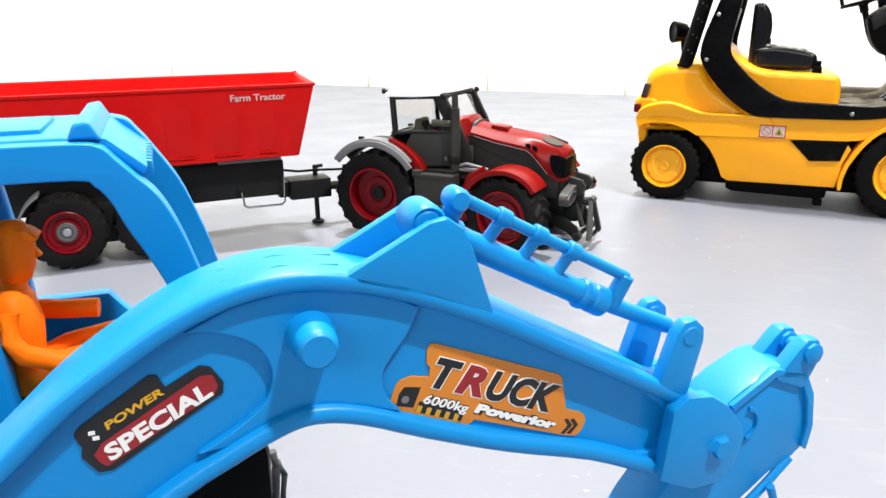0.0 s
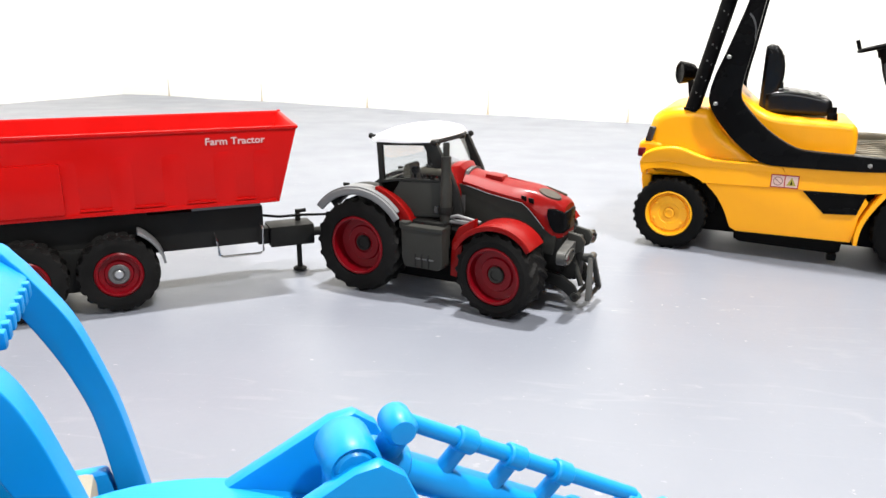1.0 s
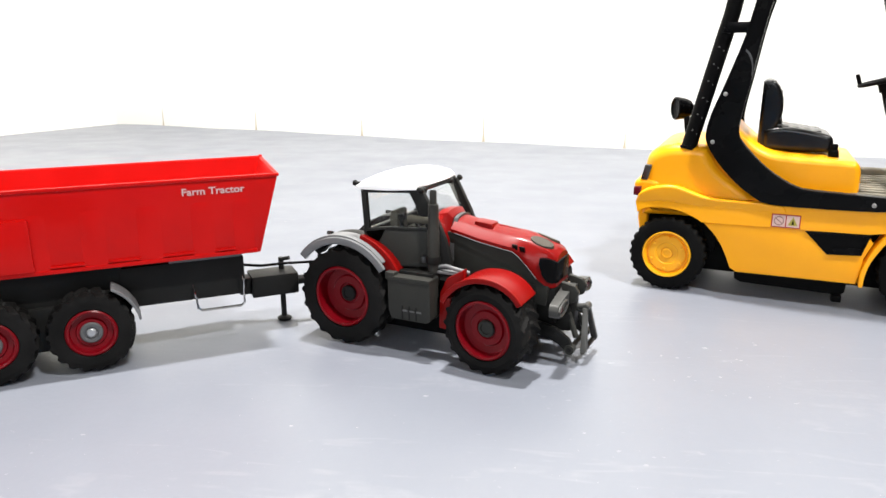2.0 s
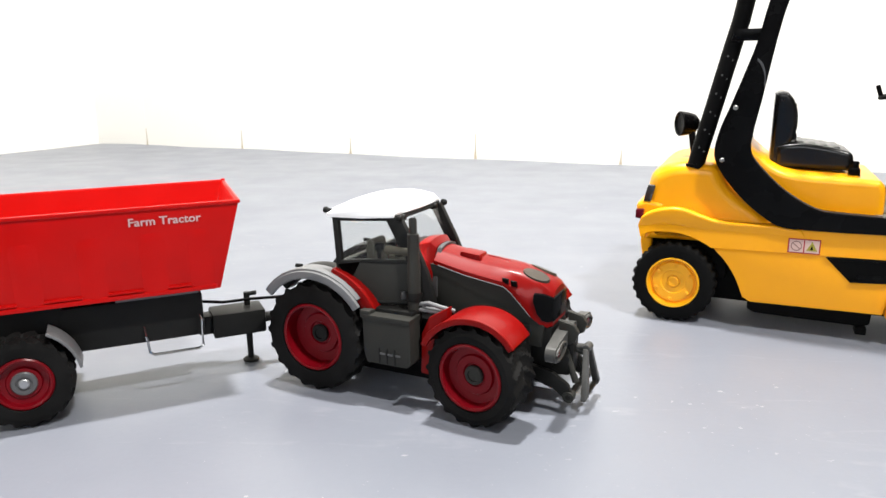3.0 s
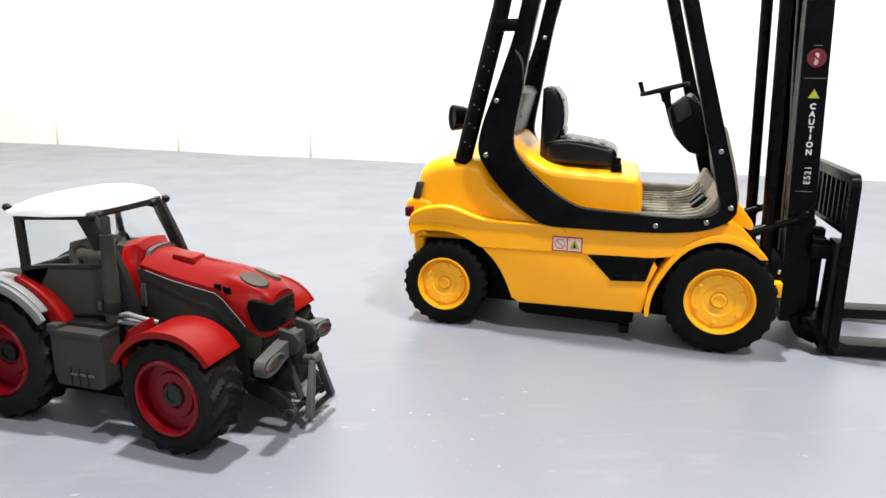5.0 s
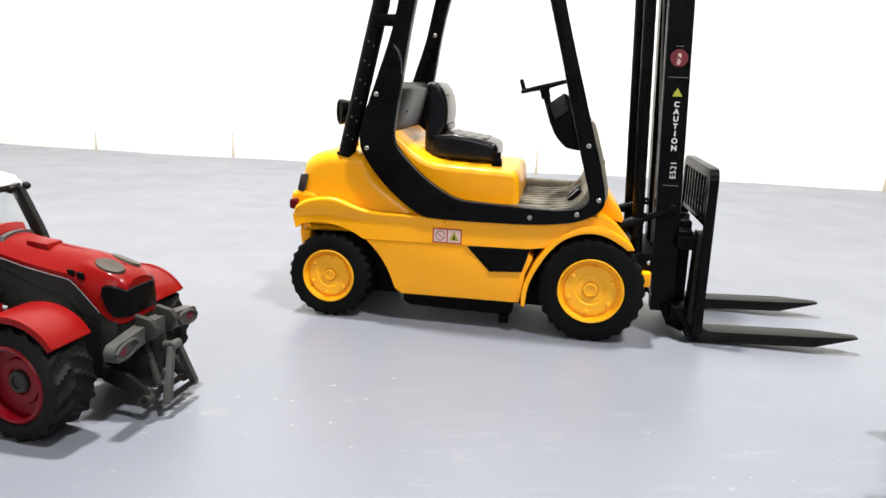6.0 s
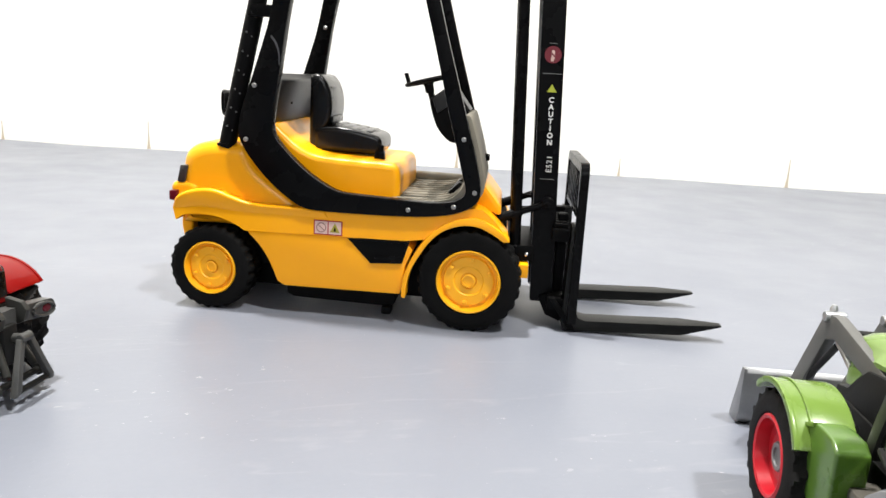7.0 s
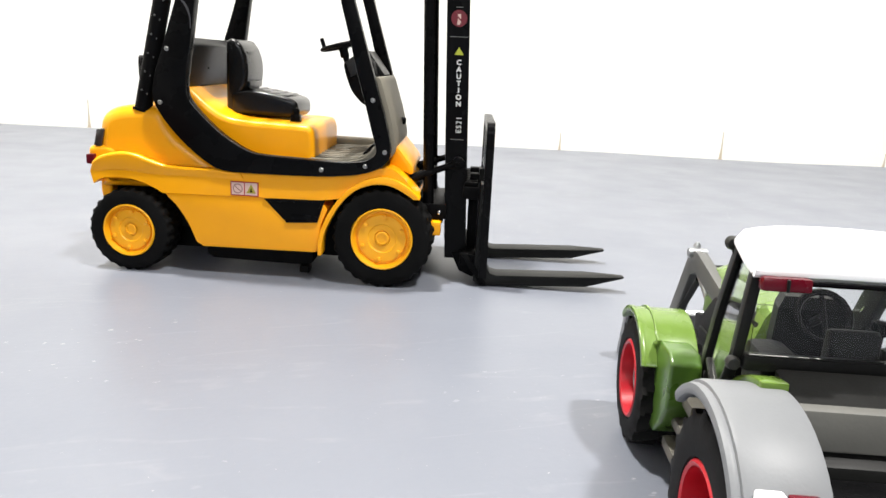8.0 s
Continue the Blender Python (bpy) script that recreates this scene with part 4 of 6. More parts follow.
def tractor_cab(t, frame_mat, lower_mat, glazed=False):
    """Posts, lower doors, panes, seat and wheel of a cab that narrows towards the front."""
    left, mid = [], [(48, 106), (54, 95), (59, 86), (64, 75), (68, 62), (70, 52)]
    for x, z in mid:
        left.append((x - 4.2, z - 0.8))
    band = [(x + 4.2, z + 0.8) for x, z in mid] + left[::-1]
    for s in (-1, 1):
        part("front_post", slanted(band, s, 4.2), frame_mat, t, "broad dark curved front post")
        part("rear_post", slanted([(11.5, 106), (19 if glazed else 15, 106), (21 if glazed else 18, 76), (14.5, 76)], s, 3.4), frame_mat, t)
        part("top_rail", slanted([(13, 107), (50, 108), (50, 104.4), (13, 103.2)], s, 3.4), frame_mat, t)
        if not glazed:
            part("door", slanted([(15, 78), (28, 80), (60, 80.5), (66, 64), (68, 58), (34, 56.5), (26, 58), (17, 67), (13.6, 76)], s, 3.0), lower_mat, t)
        part("door_rim", slanted(([(15, 80), (29, 81.5), (60, 82), (60, 80), (29, 79.4), (17, 77.4)] if not glazed else [(16, 80), (19, 78)]) + [(24, 68), (34.4, 57.6), (62, 58.6), (62, 56.6), (33.6, 55.6), (22, 67)], s, 4.0), frame_mat, t)
        outline = [(16, 80), (59, 82), (48, 105), (14, 104)] if not glazed else [(17, 79), (24, 69), (35, 58), (66, 59), (61, 80), (48, 105), (14, 104)]
        pane(t, [(x, s * cab_side(x, z), z) for x, z in outline])
    h, f = cab_side(15), cab_side(50)
    part("rear_sill", shape((add_box, 12, 17, -h, h, 74, 79, 1.5)), frame_mat, t)
    part("rear_rail", shape((add_rod, (14, -h, 104.5), (14, h, 104.5), 1.8, 8)), frame_mat, t)
    part("front_rail", shape((add_rod, (49, -f, 106), (49, f, 106), 1.8, 8)), frame_mat, t)
    pane(t, [(51, -f + 2, 104), (51, f - 2, 104), (62, f - 4, 80), (62, -f + 4, 80)], "windscreen")
    pane(t, [(14, -h + 2, 79), (14, h - 2, 79), (14.5, h - 2, 103), (14.5, -h + 2, 103)], "rear_pane")
    part("cab_floor", shape((add_box, 16, 58, -22, 22, 48, 54, 1)), GREY_DARK, t)
    part("dashboard", shape((add_loft, [[(x, -w, z), (x, w, z), (x + 9, w - 2, z), (x + 9, -w + 2, z)] for x, w, z in ((50, 10, 53), (49, 12, 70), (46, 12.5, 84), (48, 10, 88))])), GREY_DARK, t, sharp=25)
    for s in (-1, 1):
        part("side_box", shape((add_box, 17, 34, s * 21 - 6, s * 21 + 6, 54, 78 if glazed else 72, 3.5)), GREY_DARK if glazed else OLIVE, t)
    seat_mat = GREY_DARK if glazed else OLIVE
    part("seat", shape((add_box, 22, 40, -9, 9, 60, 68, 3)), seat_mat, t, "dark moulded driver's seat")
    part("backrest", shape((add_prism, [(17, 62), (24, 62), (22.5, 80), (22, 86), (19.5, 87), (17, 86), (16, 80)], -7.5, 7.5, 3.4, 4)), seat_mat, t)
    part("lever", shape((add_rod, (30, -13, 66), (29, -13, 84), 1.2)), BLACK_MATT, t)
    part("lever_knob", shape((add_box, 27, 32, -15.5, -10.5, 82, 87, 1.6)), BLACK_MATT, t)
    ring = bmesh.new()
    add_pipe(ring, [(8.6 * math.cos(a), 8.6 * math.sin(a), 0) for a in (2 * math.pi * k / 24 for k in range(24))], 1.2, 6, True)
    wheel = part("steering_wheel", ring, GREY_DARK, t)
    wheel.matrix_basis = at(40, 0, 84, 0, -58, 0)
    part("spoke", shape((add_rod, (-8.4, 0, 0), (8.4, 0, 0), 0.9, 6)), GREY_DARK, wheel)
    part("column", shape((add_rod, (0, 0, 0), (0, 0, -10), 1.6, 8)), GREY_DARK, wheel)


def roof_shell(t, z0, z1):
    """A thick, domed white roof, wider at the back, lofted from side to side."""
    cuts = []
    for f in (-1.0, -0.985, -0.93, -0.8, -0.6, -0.3, 0.0, 0.3, 0.6, 0.8, 0.93, 0.985, 1.0):
        edge = 1 - abs(f) ** 5
        dome = (z1 - z0 - 3.4) * (0.62 + 0.38 * edge) * (1 - 0.16 * f * f)
        if abs(f) > 0.97:
            dome *= 0.55 if abs(f) < 1 else 0.2
        prof = [(8.5, 1.2), (10, 0), (30, 0.0), (49, 1.2), (51.5 - 2.5 * f * f, 2.6), (51.0 - 2.5 * f * f, 0.40 * dome + 2.6), (46, 0.90 * dome + 2.6), (38, 1.0 * dome + 3.2), (30, 1.0 * dome + 3.4), (22, 0.97 * dome + 2.8), (15, 0.84 * dome + 2.6), (10.5, 0.56 * dome + 2.2), (8.5, 2.6)]
        cuts.append([(x, f * (36.2 - (x - 8) * 0.165), z0 + z) for x, z in prof])
    return part("roof", shape((add_loft, cuts)), WHITE, t, "white domed cab roof", sharp=50)


def bonnet_cut(x, edge, ze, zc, base, zb):
    half = [(base, zb), (base * 0.995, zb + (ze - zb) * 0.3), (edge + 1.0 + (base - edge) * 0.12, ze - (ze - zb) * 0.12), (edge, ze), (edge * 0.55, ze + (zc - ze) * 0.72)]
    return [(x, y, z) for y, z in half] + [(x, 0, zc)] + [(x, -y, z) for y, z in half[::-1]]


BONNET_ROWS = [(66, 10, 86, 87.2, 19, 77.6), (86, 10, 82, 84, 19.5, 74.4), (100, 10.6, 79.6, 82.4, 20, 72.2), (110, 11.4, 78.2, 81.2, 20, 70.6), (114, 12, 77.6, 80.8, 20, 68.2), (121, 13, 76.6, 80, 20, 61), (127, 14, 75.8, 79.4, 19.8, 55), (132.5, 14.6, 74.8, 78.2, 19, 54), (136.5, 14, 73.4, 76.4, 17, 54.4), (139, 12, 71.6, 74, 14, 56)]


RED_BONNET = [(66, 8.5, 84.8, 86.4, 16, 77.6), (86, 8.5, 80.8, 82.8, 16.5, 73.2), (100, 9, 78.8, 81.2, 17, 71), (110, 9.6, 77.6, 80, 17, 69.4), (114, 10, 76.8, 79.4, 17, 66.6), (120, 10.6, 75.2, 78, 17, 60.6), (126, 11.2, 73.2, 76, 16.6, 53.6), (131, 11.6, 71.2, 74, 16, 49.8), (135, 11, 69.2, 71.8, 14.4, 48), (137.5, 9.5, 66.8, 69.2, 12, 48.4)]


def to_side(bm, by):
    """Moves a whole mesh sideways."""
    for v in bm.verts:
        v.co.y += by
    return bm


def build_red_tractor():
    t = thing("red_tractor", pose(0.0247, 0.9108, 0, 0, 0, -20.5), "red toy farm tractor with white roof and grey fenders", "toy tractor")
    C = 3.0  # the bonnet sits a little off the cab's middle
    tractor_wheels(t, 35, 40, RED_RIM, 1.0, 20.5, 107, 18.6, 9.5, 6.0, -6.0, 24)
    tractor_cab(t, GREY_DARK, GREY_MID)
    roof_shell(t, 105.4, 115.6)
    for s in (-1, 1):
        part("rear_fender", shape((add_arch, 1, 33, 36.5, 41.2, 141, 35, s * 47, s * 44.4, 20, 0.8)), GREY_FENDER, t, "silver-grey curved rear fender")
        part("fender_top", shape((add_arch, 0, 33, 39.4, 42.4, 143, 40, s * 44.6, s * 33, 20, 1.0)), GREY_FENDER, t)
        part("fender_panel", shape((add_arch, 2, 33, 36.5, 44.6, 76, 28, s * 40.5, s * 29, 14, 1.6)), RED, t, "red inner fender panel")
        part("inner_fender", shape((add_arch, 1, 33, 36, 42.2, 140, 30, s * 33.4, s * 24, 14, 1.0)), GREY_DARK, t)
        guard = [(106.5 + r * math.cos(radians(a)), 27 + r * 0.98 * math.sin(radians(a))) for r, a in ((33.4, 150), (34.0, 138), (34.6, 122), (35.0, 104), (35.0, 86), (34.6, 70), (33.6, 55), (32.4, 42))]
        inner = [(106.5 + (r - 1.9) * math.cos(radians(a)), 27 + (r - 1.9) * 0.98 * math.sin(radians(a))) for r, a in ((32.4, 43), (33.6, 55), (34.6, 70), (35.0, 86), (35.0, 104), (34.6, 122), (34.0, 138), (33.4, 149))]
        part("front_fender", shape((add_prism, curved(guard, 3) + curved(inner, 3), s * 51.5, s * 26, 0.7)), RED, t, "glossy red front fender")
        lip = [(106.5 + (x - 106.5) * 1.012, 27 + (z - 27) * 1.012) for x, z in guard]
        low = [(106.5 + (x - 106.5) * 0.965, 27 + (z - 27) * 0.965) for x, z in inner]
        part("fender_lip", shape((add_prism, curved(lip, 3) + curved(low, 3), s * 52.6, s * 50.6, 0.5)), RED, t)
        part("mud_flap", shape((add_prism, [(86, 60), (74, 53), (69.4, 43), (68.4, 19), (73.4, 18.4), (77.6, 42), (81, 49), (86, 54)], s * 36, s * 30, 1.0)), RED, t)
        box = part("side_tank", shape((add_prism, [(35.6, 52), (66.6, 52), (67, 26), (64, 23.6), (38, 23.6), (36, 30)], s * 45, s * 32, 1.4)), GREY_MID, t, "dark grey step tank")
        part("tank_rim", shape((add_box, 36.2, 66.8, s * 38.5 - 7.0, s * 38.5 + 7.0, 49.6, 52.8, 0.8)), GREY_MID, box)
        part("tank_cap", shape((add_box, 34, 41, s * 41.5 - 3.6, s * 41.5 + 3.6, 50, 55, 1.2)), GREY_MID, box)
        for k in range(3):
            part("tank_step", shape((add_box, 47 + k * 5, 50.5 + k * 5, s * 45 - 0.5, s * 45 + 0.5, 30.0, 31.2, 0.2)), GREY_HUB, box)
            part("tank_groove", shape((add_box, 46.4 + k * 5, 47.2 + k * 5, s * 45 - 0.4, s * 45 + 0.4, 24.6, 34, 0.2)), GREY_DARK, box)
        part("sill", shape((add_box, 31, 65, s * 32 - 6, s * 32 + 6, 46, 55.0, 1.2)), GREY_DARK, t)
        part("door_sill", slanted([(12, 80), (30, 80), (37, 56), (25, 60), (16, 70)], s * 0.97, 2.4), GREY_MID, t)
        part("grab_bar", shape((add_pipe, [(66, s * 30, 58), (72, s * 32, 60), (80, s * 32, 58.6), (87, s * 29, 56.4)], 1.3)), GREY_FENDER, t, "pale grey grab bar")
        part("step_ledge", shape((add_box, 66, 82, s * 30 - 3, s * 30 + 3, 54.6, 56.4, 0.6)), GREY_FENDER, t)
        part("roof_lamp", shape((add_lathe, [(0, 0), (2.4, 0.3), (2.6, 2), (1.4, 4.0), (0, 4.2)], 14, (48, s * 20, 105.4), "X")), GREY_DARK, t)
        part("roof_lamp", shape((add_lathe, [(0, 0), (2.0, 0.3), (2.2, 2), (1.2, 3.4), (0, 3.6)], 14, (51, s * 28.5, 106.5), "X")), GREY_DARK, t)
        part("tail_lamp", shape((add_lathe, [(0, -2), (1.8, -1.2), (2.0, 0.4), (1.2, 1.4), (0.8, 5), (0, 5)], 12, (6.6, s * 33.5, 109.0), "X")), GREY_DARK, t)
        part("fender_lamp", shape((add_lathe, [(0, -2.4), (1.3, -2), (1.3, 2), (0, 2.4)], 12, (-12, s * 38, 74.4), "X")), GREY_DARK, t)
        part("fender_lamp", shape((add_lathe, [(0, -2.4), (1.2, -2), (1.2, 2), (0, 2.4)], 12, (-22, s * 40, 67.6), "X")), GREY_DARK, t)
        part("door_handle", shape((add_lathe, [(0, -2.4), (1.8, -2.0), (2.0, 0), (1.8, 2.0), (0, 2.4)], 12, (55, s * 29.6, 62), "Z")), GREY_HUB, t)
    # bonnet
    part("bonnet", to_side(shape((add_loft, [bonnet_cut(*r) for r in RED_BONNET])), C), RED, t, "glossy red sloping bonnet", sharp=32)
    part("bonnet_seam", shape((add_pipe, [(94, C, 82.1), (106, C, 80.4), (118, C, 78.4), (130, C, 74.5)], 0.28, 6)), RED_RIM, t)
    part("engine_side", shape((add_prism, [(62, 78), (90, 73.4), (111, 70), (118, 62), (126, 54), (134, 49), (132, 36), (62, 40)], C - 15.6, C + 15.6, 1.0)), GREY_MID, t, "dark grey engine side panel")
    part("bonnet_band", to_side(shape((add_loft, [bonnet_cut(x, 9.4, 85.8, 87.4, 17, 58) for x in (65.4, 68.2)])), C), GREY_HUB, t, "grey band behind the bonnet", sharp=30)
    for s in (-1, 1):
        part("bonnet_trim", shape((add_pipe, [(69, C + s * 16.6, 77.2), (86, C + s * 17.0, 73.2), (100, C + s * 17.5, 71), (110, C + s * 17.5, 69.4), (114, C + s * 17.5, 66.6), (120, C + s * 17.5, 60.6), (126, C + s * 17, 53.6)], 0.28, 6)), GREY_FENDER, t)
    part("cab_cowl", to_side(shape((add_loft, [bonnet_cut(55, 13, 88, 90, 20, 56), bonnet_cut(62, 11.4, 89.4, 91, 19, 56), bonnet_cut(65.0, 9.6, 86, 87.6, 17, 56)])), C * 0.7), RED, t, sharp=32)
    face = []
    for x, base, top, lo, hi in ((127.4, 17.0, 15.6, 63, 66.6), (129.6, 16.7, 15.2, 56, 66.8), (132.6, 15.9, 14.6, 52, 66.6), (135.6, 14.4, 13.3, 51.2, 65.6), (138.1, 12.0, 11.0, 51.4, 64)):
        face.append([(x, C + base, lo), (x, C + top + 0.4, hi), (x, C + top - 3, hi + 0.6), (x, C - top + 3, hi + 0.6), (x, C - top - 0.4, hi), (x, C - base, lo)])
    part("grille", shape((add_loft, face)), BLACK, t, "black wraparound grille", sharp=50)
    part("scoop", shape((add_prism, [(79, 81), (79.6, 84.8), (91.4, 83.6), (92.6, 80)], C - 8, C + 3, 0.7)), RED, t)
    for s in (-1, 1):
        part("headlamp", shape((add_lathe, [(0, 0.5), (4.4, 0.3), (4.8, -1.2), (0, -1.4)], 20, (0, 0, 0), "Z")), LAMP_SMOKE, t, "smoked oval headlamp").matrix_basis = at(125.8, C + s * 6.6, 75.3, s * -15, 17, 0) @ Matrix.Diagonal((1.75, 1, 1, 1))
        for k in range(2):
            part("vent", shape((add_prism, [(109 + k * 5, 74.2 - k), (112.4 + k * 5, 73.8 - k), (113.0 + k * 5, 70.6 - k), (109.6 + k * 5, 71.2 - k)], C + s * 16.9, C + s * 15.2, 0.2)), BLACK_MATT, t)
    # exhaust
    pipe = part("exhaust", shape((add_lathe, [(0, 46), (3.9, 46), (3.9, 81), (3.4, 82), (3.4, 98.6), (2.3, 99.2), (2.3, 106.6), (1.9, 107.6), (1.6, 106), (0, 105)], 20, (62, -30, 0), "Z")), GREY_MID, t, "dark grey upright exhaust stack")
    part("intake", shape((add_lathe, [(0, -17), (2.4, -17), (2.8, -15), (2.4, -13), (2.4, 0), (0, 0)], 14, (60, -28, 87.4), "X")), OLIVE, pipe)
    part("bracket", shape((add_rod, (61, -29, 62), (55, -27, 62), 2.2), (add_lathe, [(4.6, 60), (4.9, 61), (4.9, 64), (4.6, 65)], 16, (62, -30, 0), "Z")), GREY_DARK, pipe)
    part("step", shape((add_box, 40, 56, 30, 38, 18, 22, 1)), GREY_DARK, t)
    # front linkage: a spread beam with lamps, a block, lower arms and an A-frame
    part("front_weight", shape((add_box, 122, 138, C - 14, C + 14, 24, 48, 2.5)), GREY_DARK, t)
    part("nose_block", shape((add_prism, [(112, 24), (134, 18), (147, 19), (147, 30), (130, 40), (112, 40)], C - 9, C + 9, 2)), GREY_DARK, t)
    beam = [(-4, 47), (-11, 46.4)] + [(-31.5 + 4.6 * math.cos(radians(a)), 40 + 4.6 * math.sin(radians(a))) for a in range(110, 271, 20)] + [(-11, 38), (11, 38)]
    beam += [(31.5 + 4.6 * math.cos(radians(a)), 40 + 4.6 * math.sin(radians(a))) for a in range(-90, 71, 20)] + [(11, 46.4), (4, 47)]
    beam_ob = part("linkage_beam", shape((add_loft, [[(138.5 + abs(y) * 0.07, C + y, z) for y, z in beam], [(145.6 + abs(y) * 0.03, C + y, z) for y, z in beam]])), GREY_BEAM, t, "grey spread front linkage beam", sharp=30)
    for s in (-1, 1):
        edge = [(147.2, C + s * (26.6 + 8.4 * math.cos(a)), 40.4 + 3.6 * math.sin(a) - 0.14 * 8.4 * math.cos(a)) for a in (2 * math.pi * k / 20 for k in range(20))]
        part("beam_rim", shape((add_pipe, edge, 0.8, 6, True)), GREY_BEAM, beam_ob)
        lamp = part("beam_lamp", shape((add_lathe, [(2.3, -0.4), (2.1, 0.5), (0, 0.8)], 18, (0, 0, 0), "X")), RED_LENS, beam_ob, "dark red lamp in the beam")
        lamp.matrix_basis = at(146.2, C + s * 29.4, 40.2) @ Matrix.Diagonal((1, 1.5, 1, 1))
        part("upper_arm", shape((add_prism, [(140, 52), (149, 50), (152, 46), (150, 40), (146, 38), (141, 44)], C + s * 7, C + s * 10.5, 0.8)), GREY_MID, t)
        part("lower_arm", shape((add_prism, [(126, 27), (140, 24), (149, 18), (152, 12), (148, 8.6), (141, 14), (126, 19)], C + s * 19, C + s * 15.5, 1.0)), GREY_DARK, t)
        part("arm_eye", shape((add_lathe, [(3.2, -2.6), (3.2, 2.6), (1.5, 2.6), (1.5, -2.6), (3.2, -2.6)], 14, (149.6, C + s * 17.2, 11))), GREY_MID, t)
        part("frame_leg", shape((add_prism, [(152.6, 34), (155.6, 34), (158.8, 10), (157.8, 7), (154.8, 7), (154.6, 10)], C + 1.6 + s * 1.2, C + 1.6 + s * 4.6, 0.7)), GREY_BEAM, t)
    for ob in [o for o in t.children if o.name.startswith("frame_leg")]:
        s = -1 if ob.data.vertices[0].co.y < (C + 1.6) * MM else 1
        for v in ob.data.vertices:
            v.co.y += s * 0.0095 * (0.034 - v.co.z) / 0.025
    part("frame_head", shape((add_rod, (154.2, C - 2.2, 34), (154.2, C + 5.4, 34), 2.4, 14), (add_rod, (146, C + 1.6, 33), (154, C + 1.6, 34), 2.0)), GREY_BEAM, t)
    part("cross_bar", shape((add_rod, (156.4, C - 11, 9), (156.4, C + 14, 9), 1.6), (add_rod, (149.6, C - 20, 11), (149.6, C + 20, 11), 1.7)), GREY_DARK, t)
    part("top_link", shape((add_rod, (136, C + 1, 36), (154, C + 1.6, 30), 1.8), (add_rod, (142, C - 5, 36), (151, C - 9, 16), 1.9), (add_rod, (142, C + 6, 36), (151, C + 11, 16), 1.9)), GREY_MID, t)
    part("hitch_block", shape((add_box, 138, 148, C - 5, C + 5, 20, 40, 1.5)), GREY_DARK, t)
    part("rear_hitch", shape((add_box, -36, -16, -5, 5, 28, 38, 1.5)), GREY_DARK, t)
    part("hitch_pin", shape((add_rod, (-31, 0, 24), (-31, 0, 44), 1.6)), GREY_DARK, t)
    return t


